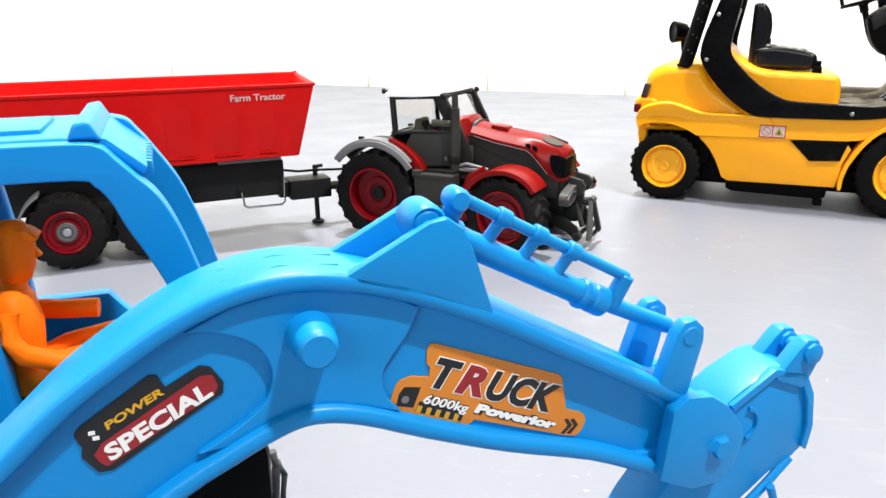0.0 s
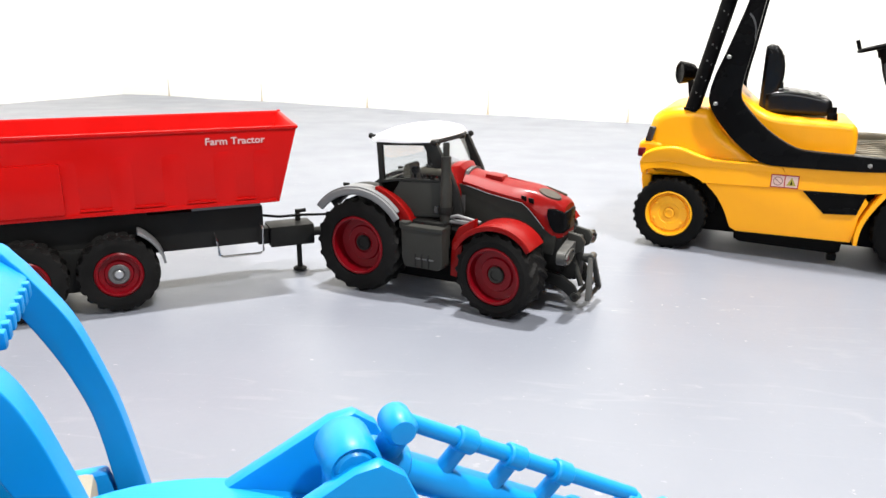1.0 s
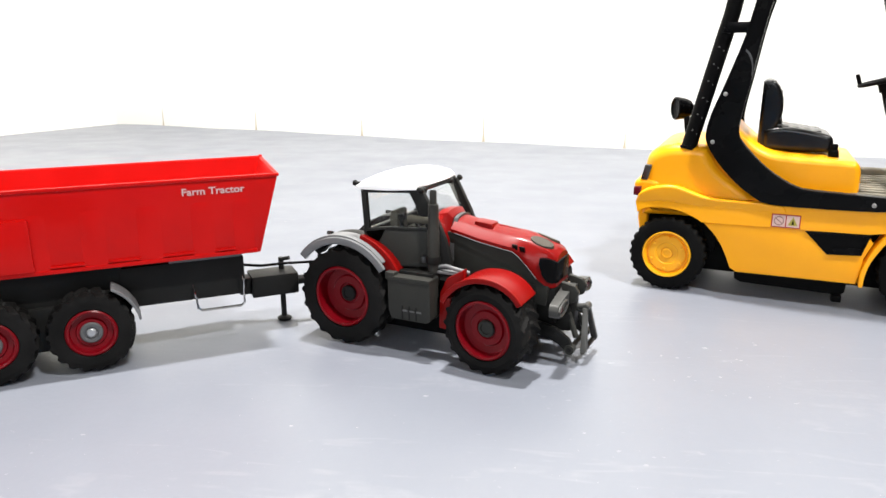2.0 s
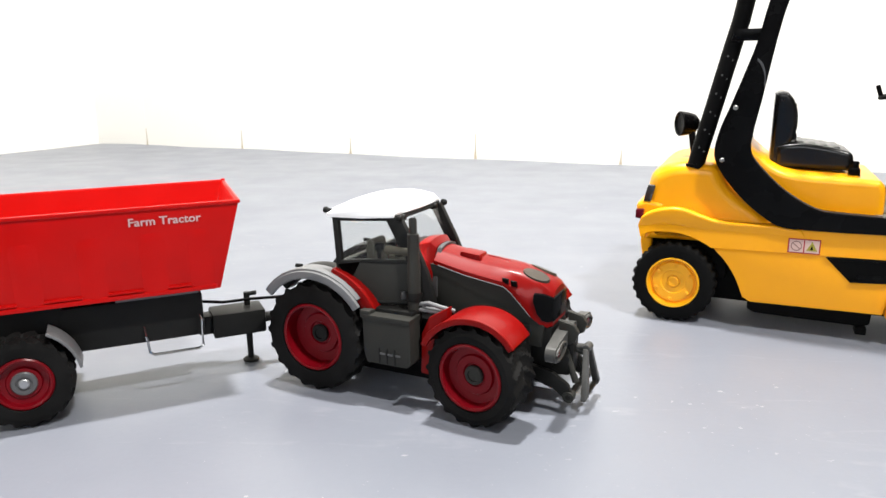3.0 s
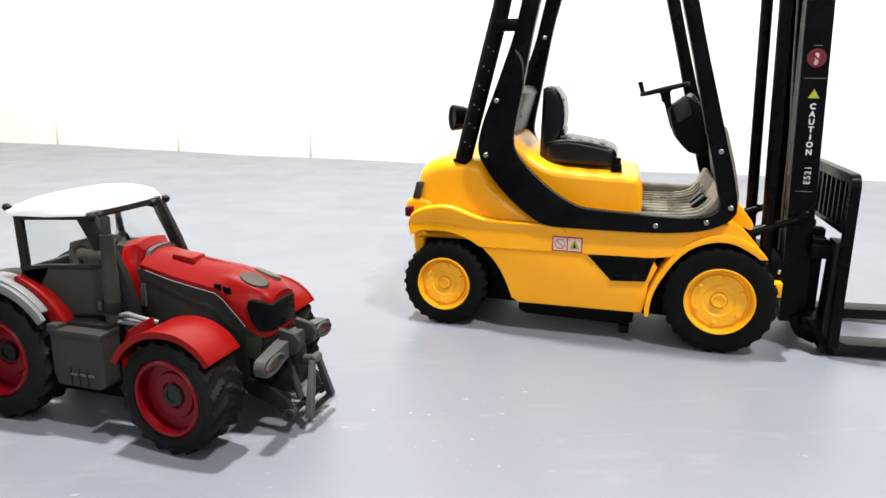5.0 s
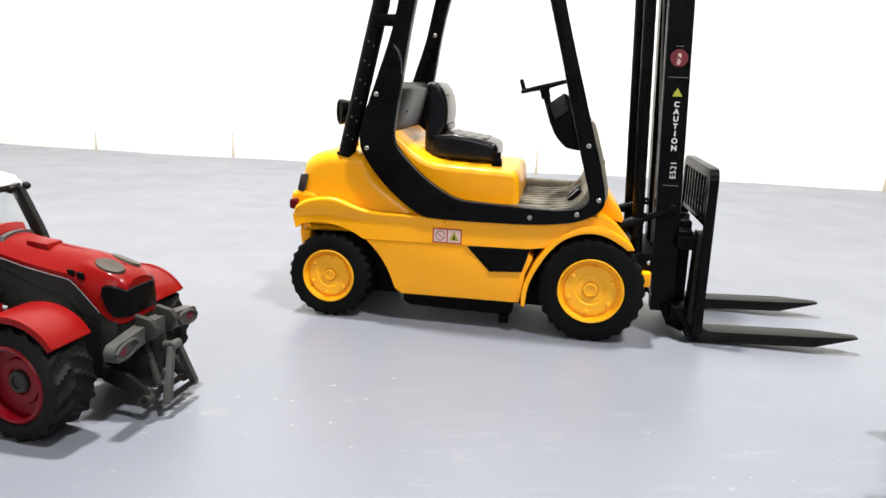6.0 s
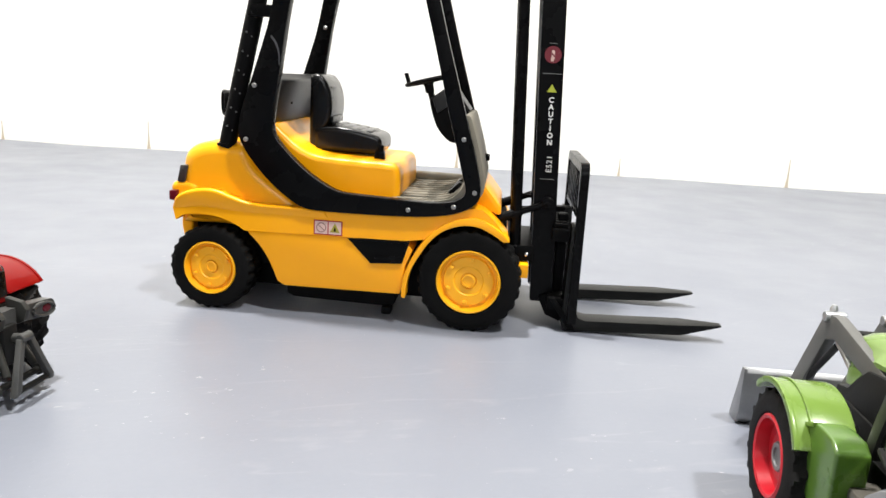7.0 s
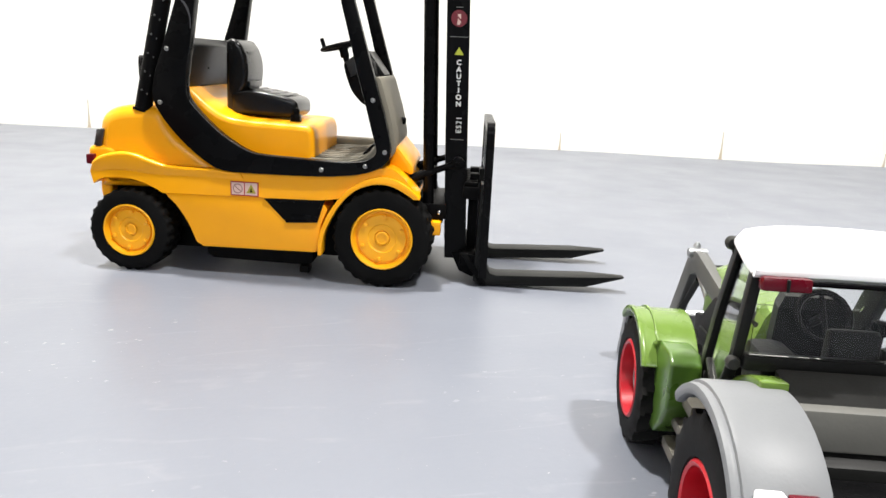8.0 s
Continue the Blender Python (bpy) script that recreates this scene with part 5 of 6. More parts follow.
def build_trailer():
    t = thing("trailer", pose(-0.0317, 0.8734, 0, 0, 0, 30.3), "red toy tipping trailer on twin axles", "toy trailer")
    L = -238
    # the open bed: outer and inner shell joined by a rim
    bm = bmesh.new()

    def loop(x0, x1, y0, y1, z):
        return [bm.verts.new(p) for p in ((x0, y0, z), (x1, y0, z), (x1, y1, z), (x0, y1, z))]

    rings = [loop(L + 6, -14, 2.5, 54, 63), loop(L, 0, 0, 57, 115), loop(L + 1.6, -1.6, 1.6, 55.4, 115), loop(L + 8, -15.5, 4, 52.5, 66)]
    for ring in rings[1:3]:
        for v in ring[2:]:
            v.co.z += 4.5
    for one, two in zip(rings, rings[1:]):
        for i in range(4):
            bm.faces.new((one[i], one[(i + 1) % 4], two[(i + 1) % 4], two[i]))
    bm.faces.new(rings[0])
    bm.faces.new(rings[-1])
    bmesh.ops.recalc_face_normals(bm, faces=bm.faces)
    fillet(bm, [e for e in bm.edges if e.calc_face_angle(0) > 0.5], 0.5, 2)
    bed = part("bed", bm, RED_BED, t, "open red tipping bed with sloping sides")
    part("bed_rim", shape((add_box, L, 0.4, -0.9, 1.2, 113.4, 115.6, 0.5), (add_box, L, 0.4, 55.8, 57.9, 117.4, 120.2, 0.5), (add_pipe, [(-0.3, 0, 114.6), (-0.3, 57, 119)], 1.1, 8), (add_box, -1.6, 0.8, 55.4, 58.4, 117, 120.8, 0.6)), RED_BED, bed)

    def slope(bm, sign=1):
        for v in bm.verts:
            v.co.y += sign * (2.5 if sign > 0 else 3.0) * (115 - v.co.z) / 52
        return bm

    def soft_rib(x0, x1, side, out):
        bm = bmesh.new()
        rings = []
        for z, rise in ((64.5, 0.9), (92, 0.9), (96, 0.75), (99, 0.35), (101, -0.1)):
            bulge = [(x0 + (x1 - x0) * k / 12, side + out * (rise * math.sin(math.pi * k / 12) - 0.1), z) for k in range(13)]
            rings.append(bulge + [(x1, side - out * 1.0, z), (x0, side - out * 1.0, z)])
        add_loft(bm, rings)
        return bm

    for side, sign in ((0, 1), (57, -1)):
        out = -1 if sign > 0 else 1
        # rounded upright ribs between sunk panels, and a rail along the foot
        for x0, x1 in ((-29, -19), (-55, -44), (-87, -76), (-119, -108), (-150, -140)):
            part("side_rib", slope(soft_rib(x0 - 2, x1 + 2, side, out), sign), RED_BED, bed)
        y0, y1 = sorted((side + out * 1.1, side - out * 1.0))
        for x0, x1 in ((-43, -30), (-75, -56), (-107, -88), (-139, -120)):
            part("panel_ledge", slope(shape((add_box, x0, x1, *sorted((side + out * 1.5, side - out * 0.6)), 66.6, 68.0, 0.6)), sign), RED_BED, bed)
        part("foot_rail", slope(shape((add_box, L + 8, -16, y0, y1, 63, 66.0, 0.8)), sign), RED_BED, bed)
        y0, y1 = sorted((side + out * 2.6, side - out * 1.0))
        panel = [(L + 8, 66)] + curved([(L + 8, 90), (L + 10, 96), (L + 16, 98)], 3) + [(-148, 98), (-147, 97), (-147, 66)]
        part("rear_panel", slope(shape((add_prism, panel, y0, y1, 1.0)), sign), RED_BED, bed)
    lettering("lettering", "Farm Tractor", 4.5, PALE_PRINT, bed, at(-61.0, -0.1, 105.0, 92.8, 0, 0), bold=0.12, squeeze=1.10)
    part("chassis", shape((add_box, -104, -24, 13, 47, 32, 59, 1.5), (add_box, L + 14, -100, 13, 47, 34, 61, 1.5), (add_box, -168, -128, 10, 50, 11, 40, 3)), GREY_DARK, t)
    part("chassis_plate", shape((add_box, -72, -26, 11, 49, 59.2, 61.4, 0.4)), GREY_FENDER, t)
    for s in (0, 60):
        y = 6 if s == 0 else 54
        part("guard_bar", shape((add_pipe, [(-58, y + (7 if s == 0 else -7), 42), (-57.5, y, 38), (-56.5, y, 28), (-54, y, 26.4), (-29, y, 26.2), (-26.5, y, 28), (-26.5, y, 44), (-27.5, y + (7 if s == 0 else -7), 46)], 0.9, 8)), STEEL, t, "bent bright wire guard bar")
        y0, y1 = (-8, 10) if s == 0 else (50, 68)
        part("mudguard", shape((add_arch, -121, 26.5, 28, 29.6, 62, 8, y0, y1, 8, 0.4)), GREY_FENDER, t, "grey curved mudguard")
        part("mudguard", shape((add_arch, -175, 26.5, 28, 29.6, 172, 118, y0, y1, 8, 0.4)), GREY_FENDER, t)
    for x in (-121, -175):
        part("axle", shape((add_rod, (x, 2, 26), (x, 58, 26), 4), (add_box, x - 8, x + 8, 22, 38, 24, 46, 2)), GREY_DARK, t)
        for y, turn in ((0.5, 0), (59.5, 180)):
            wheel = toy_wheel(t, at(x, y, 26, 0, 0, turn), 25, 18, 14.5, RED_RIM, GREY_HUB, "bar", 0, 3.0, TYRE, 6.6)
            part("hub_cap", shape((add_lathe, [(2.8, 0), (2.8, -2.2), (2.2, -2.8), (0, -2.8)], 16, (0, -5.6, 0))), SILVER, wheel, "bright round hub cap")
    part("drawbar", shape((add_box, -18, 15, 23, 45, 24, 39.5, 1.6), (add_box, -26, -16, 28, 40, 26, 38, 1), (add_rod, (14, 33, 31), (48, 31.5, 31), 3.4), (add_lathe, [(5, -2), (5, 2), (2, 2), (2, -2)], 16, (51, 31, 31), "Z")), GREY_DARK, t, "dark grey box drawbar")
    part("jack", shape((add_rod, (6, 38, 2), (6, 38, 48), 2.0), (add_lathe, [(0, 0.6), (5.0, 0.6), (5.2, 2), (3, 3.4), (0, 3.6)], 16, (6, 38, 0), "Z"), (add_rod, (6, 38, 46.5), (12, 36, 47.5), 1.4)), GREY_DARK, t, "dark jack leg with round foot")
    part("cable", shape((add_pipe, [(-24, 30, 48), (-10, 30, 45.5), (8, 31, 45), (24, 31, 44), (38, 32, 43.5), (50, 33, 45), (58, 34, 49)], 1.0, 8)), BLACK, t, "thin black cable")
    return t


build_red_tractor()
build_trailer()


# the blue excavator ----------------------------------------------------------
BEIGE = material("pale_beige_block", (0.40, 0.37, 0.31), 0.5, vary=0.1)
BLUE = material("sky_blue_plastic", (0.001, 0.22, 0.565), 0.4, vary=0.03, bump=0.008, coat=0.03, spec=0.32)
ORANGE = material("orange_plastic", (1.0, 0.175, 0.001), 0.5, vary=0.03, bump=0.01, spec=0.15)
LABEL_ORANGE = material("orange_label_print", (0.62, 0.20, 0.012), 0.4, vary=0.06)
LABEL_BLACK = material("black_label_print", (0.006, 0.006, 0.007), 0.4, vary=0.2)
LABEL_RED = material("dark_red_label_print", (0.28, 0.008, 0.014), 0.4, vary=0.1)
LABEL_YELLOW = material("yellow_label_print", (0.62, 0.33, 0.012), 0.4, vary=0.06)


def build_excavator():
    e = thing("excavator", pose(0.0875, 0.4441, 0, 0, 0, 27), "sky-blue plastic toy excavator with bent boom and orange driver", "toy excavator")
    Y0, Y1 = 5, 21
    top = [(-92, 52), (-78, 68), (-62, 84.5), (-47, 98), (-39, 105), (-30, 111), (-22, 115.6), (-13, 119), (-4, 120.3), (5, 119.4), (15, 116.6), (25, 112.4), (36, 107), (48, 100), (62, 92), (76, 84), (84, 80)]
    low = [(80, 62), (71, 64), (56, 71), (37, 77.5), (20, 84.5), (8, 90), (0, 92), (-6, 91), (-14, 87.5), (-23, 83), (-40, 72), (-60, 56), (-76, 42)]
    whole = curved(top, 3) + curved(low, 3)
    core = inset(whole, 3.2)
    boom = part("boom", shape((add_prism, core, Y0 + 3.2, Y1 - 3.2)), BLUE, e, "bent sky-blue boom with recessed sides", smooth=False)
    # flanges: a raised rim all round, as strips of the outline
    rim = bmesh.new()
    n = len(whole)
    inner = inset(whole, 3.4)
    ring_pts = []
    for (x, z), (u, w) in zip(whole, inner):
        ring_pts.append([(x, Y0 + 0.8, z), (x + (u - x) * 0.2, Y0, z + (w - z) * 0.2), (x + (u - x) * 0.8, Y0, z + (w - z) * 0.8), (u, Y0 + 0.8, w), (u, Y0 + 4, w), (u, Y1 - 4, w), (u, Y1 - 0.8, w), (x, Y1, z)])
    rings = [[rim.verts.new(p) for p in r] for r in ring_pts]
    for i in range(n):
        one, two = rings[i], rings[(i + 1) % n]
        for k in range(8):
            rim.faces.new((one[k], one[(k + 1) % 8], two[(k + 1) % 8], two[k]))
    bmesh.ops.recalc_face_normals(rim, faces=rim.faces)
    part("boom_flange", rim, BLUE, boom, sharp=50)
    web = curved([(-20, 112.2), (-14.6, 111.2), (-9.2, 108.3), (-6.8, 103.1), (-8.2, 97.9), (-13, 93.9), (-20, 90.2)], 4) + [(-14, 90.6), (-6, 94.2), (0, 95.2), (8, 93.4)]
    web += curved([(15.6, 90.6), (13, 94.2), (12.2, 98.4), (14.1, 102), (17, 105.6), (19.4, 110.6)], 4) + [(15, 113), (5, 116), (-4, 116.9), (-12, 115.6)]
    part("boom_web", shape((add_prism, web, Y0 + 1.7, Y0 + 4.6, 0.8, 3)), BLUE, boom)
    end = curved([(62, 88.6), (69, 83.4), (74.6, 78.4), (76.6, 74), (75, 70.2), (70, 68.8), (64, 70)], 4) + [(71, 66.2), (79, 64.4), (81, 79), (68, 86.8)]
    part("boom_web", shape((add_prism, end, Y0 + 1.7, Y0 + 4, 0.5)), BLUE, boom)
    part("boom_ridge", shape((add_pipe, [(-47, 10, 97.6), (-30, 10, 110.7), (-13, 10, 118.8), (-4, 10, 120.2), (6, 10, 119.2)], 0.35, 6), (add_pipe, [(-47, 16, 97.6), (-30, 16, 110.7), (-13, 16, 118.8), (-4, 16, 120.2), (6, 16, 119.2)], 0.35, 6)), BLUE, boom)
    part("boss", shape((add_lathe, [(0, -1.0), (2.7, -1.0), (3.2, -0.6), (3.5, 0.2), (4.4, 8), (0, 8)], 32, (-0.1, 0, 108.8))), BLUE, boom, "round blue moulded stud")
    for y0, y1 in ((Y0, Y0 + 2.6), (Y1 - 2.6, Y1)):
        part("gusset", shape((add_prism, [(6, 118.6), (14, 122.6), (21, 126.2), (24.5, 126.8), (27.5, 124.5), (29.5, 120), (33.8, 106.6), (20, 112.6), (8, 116.5)], y0, y1, 0.9)), BLUE, boom)
    part("ram_eye", shape((add_lathe, [(0, 7.0), (2.2, 7.0), (2.6, 7.5), (3.1, 7.1), (3.6, 7.8), (3.7, 14.4), (3.1, 15.2), (0, 15.2)], 28, (21.6, 0, 125.2))), BLUE, boom)
    part("eye_block", shape((add_box, 18.6, 25, 8.2, 14.6, 118, 125.6, 1)), BLUE, boom)
    # hydraulic ram with its guard rail
    ram = part("ram", shape((add_rod, (24, 12.6, 123.2), (60, 13.4, 103.6), 2.6, 20)), BLUE, e, "blue ram with ladder-like guard rail")
    part("ram_rod", shape((add_rod, (60, 13.4, 103.6), (79, 13.5, 94.6), 1.8, 16)), BLUE, ram)
    for p, q, r in (((55.5, 13.3, 106.05), (57.2, 13.3, 105.1), 3.3), ((58.2, 13.3, 104.6), (61.8, 13.4, 102.6), 3.2), ((24, 12.6, 123.2), (29, 12.6, 120.5), 3.3)):
        part("ram_collar", shape((add_rod, p, q, r, 20)), BLUE, ram)
    rail = bmesh.new()
    add_rod(rail, (28.6, 11, 128.9), (66.4, 12, 108), 1.15, 12)
    for f in (0.24, 0.44, 0.64):
        x, z = 28.6 + 37.8 * f, 128.9 - 20.9 * f
        add_rod(rail, (x + 0.3, 11.2, z + 0.4), (x - 3.4, 12.6, z - 5.4), 1.25, 10)
        add_rod(rail, (x - 1.3, 11.2, z + 0.8), (x + 1.3, 11.2, z - 0.7), 1.75, 12)
    add_rod(rail, (66.2, 12, 108.6), (63.2, 13, 101.8), 1.9, 14)
    part("guard_rail", rail, BLUE, ram)
    part("rail_knob", shape((add_lathe, [(0, 7.8), (1.6, 8.0), (2.2, 8.8), (2.2, 12.4), (1.6, 13.2), (0, 13.2)], 20, (28, 0, 128.6)), (add_rod, (28, 11, 127), (26, 12.4, 122.6), 1.9, 14)), BLUE, ram)
    for y0, y1 in ((Y0, Y0 + 3.4), (Y1 - 3.4, Y1)):
        part("clevis", shape((add_prism, [(71, 85), (74.8, 96.4), (76.6, 98.9), (79.6, 99.2), (81.8, 97), (82, 94), (78.6, 80)], y0, y1, 1.0), (add_rod, (78.3, y0 - 0.3, 95.6), (78.3, y1 + 0.3, 95.6), 2.2, 16)), BLUE, boom)
        part("end_plate", shape((add_prism, [(74, 80), (78, 82.4), (84, 81.6), (89, 78), (93, 73), (94, 69), (92, 62), (88, 59), (81, 59), (72, 63.4)], y0 - (2.2 if y0 == Y0 else -2), y1 - (2 if y0 == Y0 else -2.2), 0.9)), BLUE, boom)
    part("joint_bolt", shape((add_lathe, [(3.6, 2), (3.6, 0), (2.6, -0.6), (2.2, -1.8), (0, -1.8)], 6, (87, 3, 68.6))), BLUE, boom, "blue moulded hex bolt")
    # stick: head, lugs and the arm that hangs down
    stick = part("stick", shape((add_prism, [(88, 74), (96, 79), (104, 82.5), (108, 83), (113.8, 80), (116, 74), (117.4, 65), (116.4, 59.4), (112, 56), (107, 54.5), (92, 44), (74, 24), (60, 6), (50, 10), (60, 32), (72, 52), (80, 62)], Y0 + 1.6, Y1 - 1.6, 1.2)), BLUE, e, "blue dipper stick hanging from the boom")
    part("stick_rim", shape((add_prism, [(92, 76), (104, 82.8), (113.4, 80.4), (116.6, 74), (117.8, 65), (116.6, 59), (114.8, 60.4), (115.8, 66), (114.6, 73), (112, 78.6), (104, 80.6), (93, 74.2)], Y0 + 0.6, Y0 + 3, 0.4)), BLUE, stick)
    part("stick_arc", shape((add_arch, 97, 70, 3.4, 4.4, -80, 80, Y0 + 0.9, Y0 + 2.4, 10, 0.2)), BLUE, stick)
    for y in (7.6, 15):
        part("stick_lug", shape((add_prism, [(104, 80), (110, 86.5), (112.5, 88.6), (115.6, 88.2), (117.2, 85.4), (116.4, 82.4), (113, 76)], y - 2, y + 2, 0.9), (add_lathe, [(2.6, 2.6), (2.6, -2.8), (1.7, -3.2), (0, -3.2)], 8, (113.8, y, 85))), BLUE, stick)
    part("lug_pin", shape((add_rod, (113.8, 8, 85), (113.8, 15, 85), 1.8)), BLUE, stick)
    part("stick_rod", shape((add_pipe, [(113, 7, 57), (105, 6.4, 51), (90, 6, 40), (72, 6, 20)], 1.1, 8), (add_rod, (105, 4, 53), (106.5, 4, 49), 1.0)), BLUE, stick)
    # bucket at the stick's foot
    part("bucket", shape((add_prism, [(46, 4), (52, 14), (62, 12), (66, 4), (60, 0.4), (48, 0.4)], -2, 28, 1.5)), BLUE, e)

    # labels on the boom
    lab = part("label", shape((add_prism, [(-37.8, 97.6), (-36.9, 98.6), (-26.0, 105.4), (-24.7, 105.2), (-23.7, 102.9), (-18.2, 105.7), (-16.5, 105.2), (-14.7, 102.1), (-14.9, 100.2), (-33.1, 89.9), (-35.2, 90.0), (-37.3, 93.2), (-37.0, 95.0), (-37.8, 96.8)], Y0 + 2.9, Y0 + 3.4)), LABEL_BLACK, boom, "black and red label reading POWER SPECIAL")
    part("label_field", shape((add_prism, [(-35.5, 93.2), (-34.1, 95.1), (-18.3, 103.9), (-16.3, 103.8), (-15.6, 101.7), (-16.3, 100.2), (-33.8, 90.8), (-34.7, 91.6)], Y0 + 2.86, Y0 + 3.0)), LABEL_RED, lab)
    fit_words("SPECIAL", WHITE_PRINT, lab, (-33.2, 91.7), (-16.4, 100.3), 2.7, Y0 + 2.82, 0.14, 0.1)
    fit_words("POWER", LABEL_YELLOW, lab, (-33.0, 97.3), (-23.9, 101.9), 1.3, Y0 + 2.84, 0.06, 0.15)
    for x, z in ((-35.3, 97.2), (-34.8, 96.2)):
        part("label_dot", shape((add_box, x - 0.5, x + 0.5, Y0 + 2.84, Y0 + 3.0, z - 0.35, z + 0.35)), WHITE_PRINT, lab)
    plate = [(21.9, 102.6), (21.2, 101.6), (21.0, 98.9), (21.7, 97.8), (21.4, 96.0), (18.0, 96.8), (16.0, 96.4), (15.0, 95.4), (13.2, 91.1), (29.0, 84.2), (29.8, 84.5), (30.6, 85.1), (50.9, 76.9), (53.4, 76.3), (54.6, 77.0), (55.7, 79.4), (55.2, 80.8), (54.2, 81.6), (50.9, 83.0), (49.7, 90.3), (48.9, 91.2), (23.0, 102.4)]
    lab2 = part("label", shape((add_prism, plate, Y0 + 2.9, Y0 + 3.4)), LABEL_ORANGE, boom, "orange label reading TRUCK 6000kg Powerior")
    along = Vector((0.919, -0.395))
    for word, s0, s1, ink in (("T", -1.2, 4.3, LABEL_BLACK), ("R", 4.5, 10.7, LABEL_RED), ("UCK", 11.1, 27.2, LABEL_BLACK)):
        a, b = Vector((22.3, 94.0)) + along * s0, Vector((22.3, 94.0)) + along * s1
        fit_words(word, WHITE_PRINT, lab2, a - along * 0.25, b + along * 0.25, 5.5, Y0 + 2.86, 0.58, 0.18, "letter_edge")
        fit_words(word, ink, lab2, a, b, 5.5, Y0 + 2.80, 0.36, 0.18)
    part("label_stripe", shape((add_prism, [(18.5, 89.4), (19.5, 91.4), (28.6, 87.2), (27.7, 85.3)], Y0 + 2.88, Y0 + 3.0)), LABEL_BLACK, lab2)
    for k in range(5):
        x, z = 18.6 + k * 1.85, 89.3 - k * 0.82
        part("label_stripe", shape((add_prism, [(x, z), (x + 0.9, z - 0.4), (x + 1.5, z + 0.9), (x + 0.6, z + 1.3)], Y0 + 2.86, Y0 + 3.0)), LABEL_YELLOW, lab2)
    for words, a, b in (("6000kg", (20.0, 91.0), (29.0, 87.0)), ("Powerior", (30.4, 86.9), (48.3, 79.1))):
        fit_words(words, LABEL_BLACK, lab2, a, b, 1.75, Y0 + 2.85, 0.36 if words[0] == "P" else 0.2, 0.12, "letter_edge")
        fit_words(words, WHITE_PRINT, lab2, a, b, 1.75, Y0 + 2.79, 0.16 if words[0] == "P" else 0.06, 0.12)
    part("label_mark", shape((add_prism, [(14.9, 91.4), (15.5, 93.6), (16.6, 94.9), (19.8, 94.2), (18.2, 90.3)], Y0 + 2.86, Y0 + 3.0)), LABEL_BLACK, lab2)
    part("label_dot", shape((add_lathe, [(0.75, 0), (0.75, -0.04), (0, -0.04)], 16, (16.7, Y0 + 2.85, 92.3))), GREY_FENDER, lab2)
    for k in range(2):
        x, z = k * 1.45, k * -0.3
        part("label_arrow", shape((add_prism, [(50.5 + x, 80.7 + z), (51.4 + x, 80.7 + z), (52.5 + x, 79.0 + z), (50.7 + x, 77.3 + z), (49.8 + x, 77.6 + z), (51.4 + x, 79.1 + z)], Y0 + 2.86, Y0 + 3.0)), LABEL_BLACK, lab2)

    # cab: an open blue frame
    cab = part("cab_roof", shape((add_prism, [(-94, 134), (-94, 138.7), (-37, 138.9), (-31, 138.3), (-30, 136.4), (-36, 134.2)], 45, 81, 1.0, 3)), BLUE, e, "blue cab roof with raised ribs")
    part("roof_panel", shape((add_box, -84, -41, 52, 75, 138.2, 139.8, 0.8)), BLUE, cab)
    part("roof_rib", shape((add_prism, [(-36, 138.4), (-34.6, 141.4), (-31.8, 141.8), (-30, 138.2)], 43, 83, 0.8, 3)), BLUE, cab)
    part("visor", shape((add_prism, [(-32, 138.6), (-29.4, 138.2), (-22.6, 132.2), (-23.6, 130.4), (-30, 135.6)], 45, 81, 0.7)), BLUE, cab)
    near_out = curved([(-95, 138.6), (-60, 138.4), (-36, 138.2), (-30.6, 137.4), (-28, 134.8), (-25.3, 131.8), (-21.3, 127.2), (-18.4, 121), (-15.7, 112.4), (-12, 98), (-9, 76)], 4)
    near_in = curved([(-15, 76), (-18.4, 98), (-21.8, 108.8), (-25, 116.2), (-27.7, 121.6), (-29.8, 126.8), (-32.2, 130.0), (-36, 131.4), (-60, 131.7), (-95, 132)], 4)
    far_out = curved([(-95, 138.6), (-40, 138.6), (-28.4, 138.2), (-24.8, 135.2), (-21.8, 131), (-16.8, 122.7), (-13.3, 113.3), (-9.8, 101), (-6, 80)], 4)
    far_in = curved([(-12, 80), (-14.5, 98.5), (-17, 107.8), (-20.6, 116.5), (-25.4, 125.4), (-29, 130.6), (-35, 132.6), (-95, 132.6)], 4)
    for y0, y1, line in ((40, 47, near_out + near_in), (79, 85, far_out + far_in)):
        part("cab_post", shape((add_prism, line, y0, y1, 1.3, 3)), BLUE, cab, "blue cab post bent over into the roof rail")
        part("rear_post", shape((add_prism, [(-62, 134), (-56, 134), (-53, 110), (-51, 76), (-59, 76), (-60, 110)], y0 + 0.3, y1 - 0.3, 1.4, 3)), BLUE, cab)
    for k in range(7):
        part("vent_rib", shape((add_box, -24.6, -21.8, 50 + k * 4, 52.2 + k * 4, 129.6, 132.6, 0.5)), BLUE, cab)
    part("cab_side", shape((add_prism, [(-58, 96), (-46, 96), (-36, 96), (-30, 88), (-14, 88), (-10, 72), (-60, 72)], 79.5, 84, 1.2)), BLUE, e)
    part("deck", shape((add_box, -100, -6, 29, 88, 60, 76, 3), (add_box, -60, -24, 46, 74, 76, 84, 2)), BLACK_MATT, e, "black deck under the cab")
    part("driver_seat", shape((add_box, -62, -40, 48, 68, 82, 88, 2), (add_box, -66, -58, 48, 68, 84, 106, 2)), GREY_DARK, e, "dark grey driver's seat")
    part("console", shape((add_box, -24, -15, 54, 72, 76, 94, 2)), MAT_GREY, e, "dull grey console")
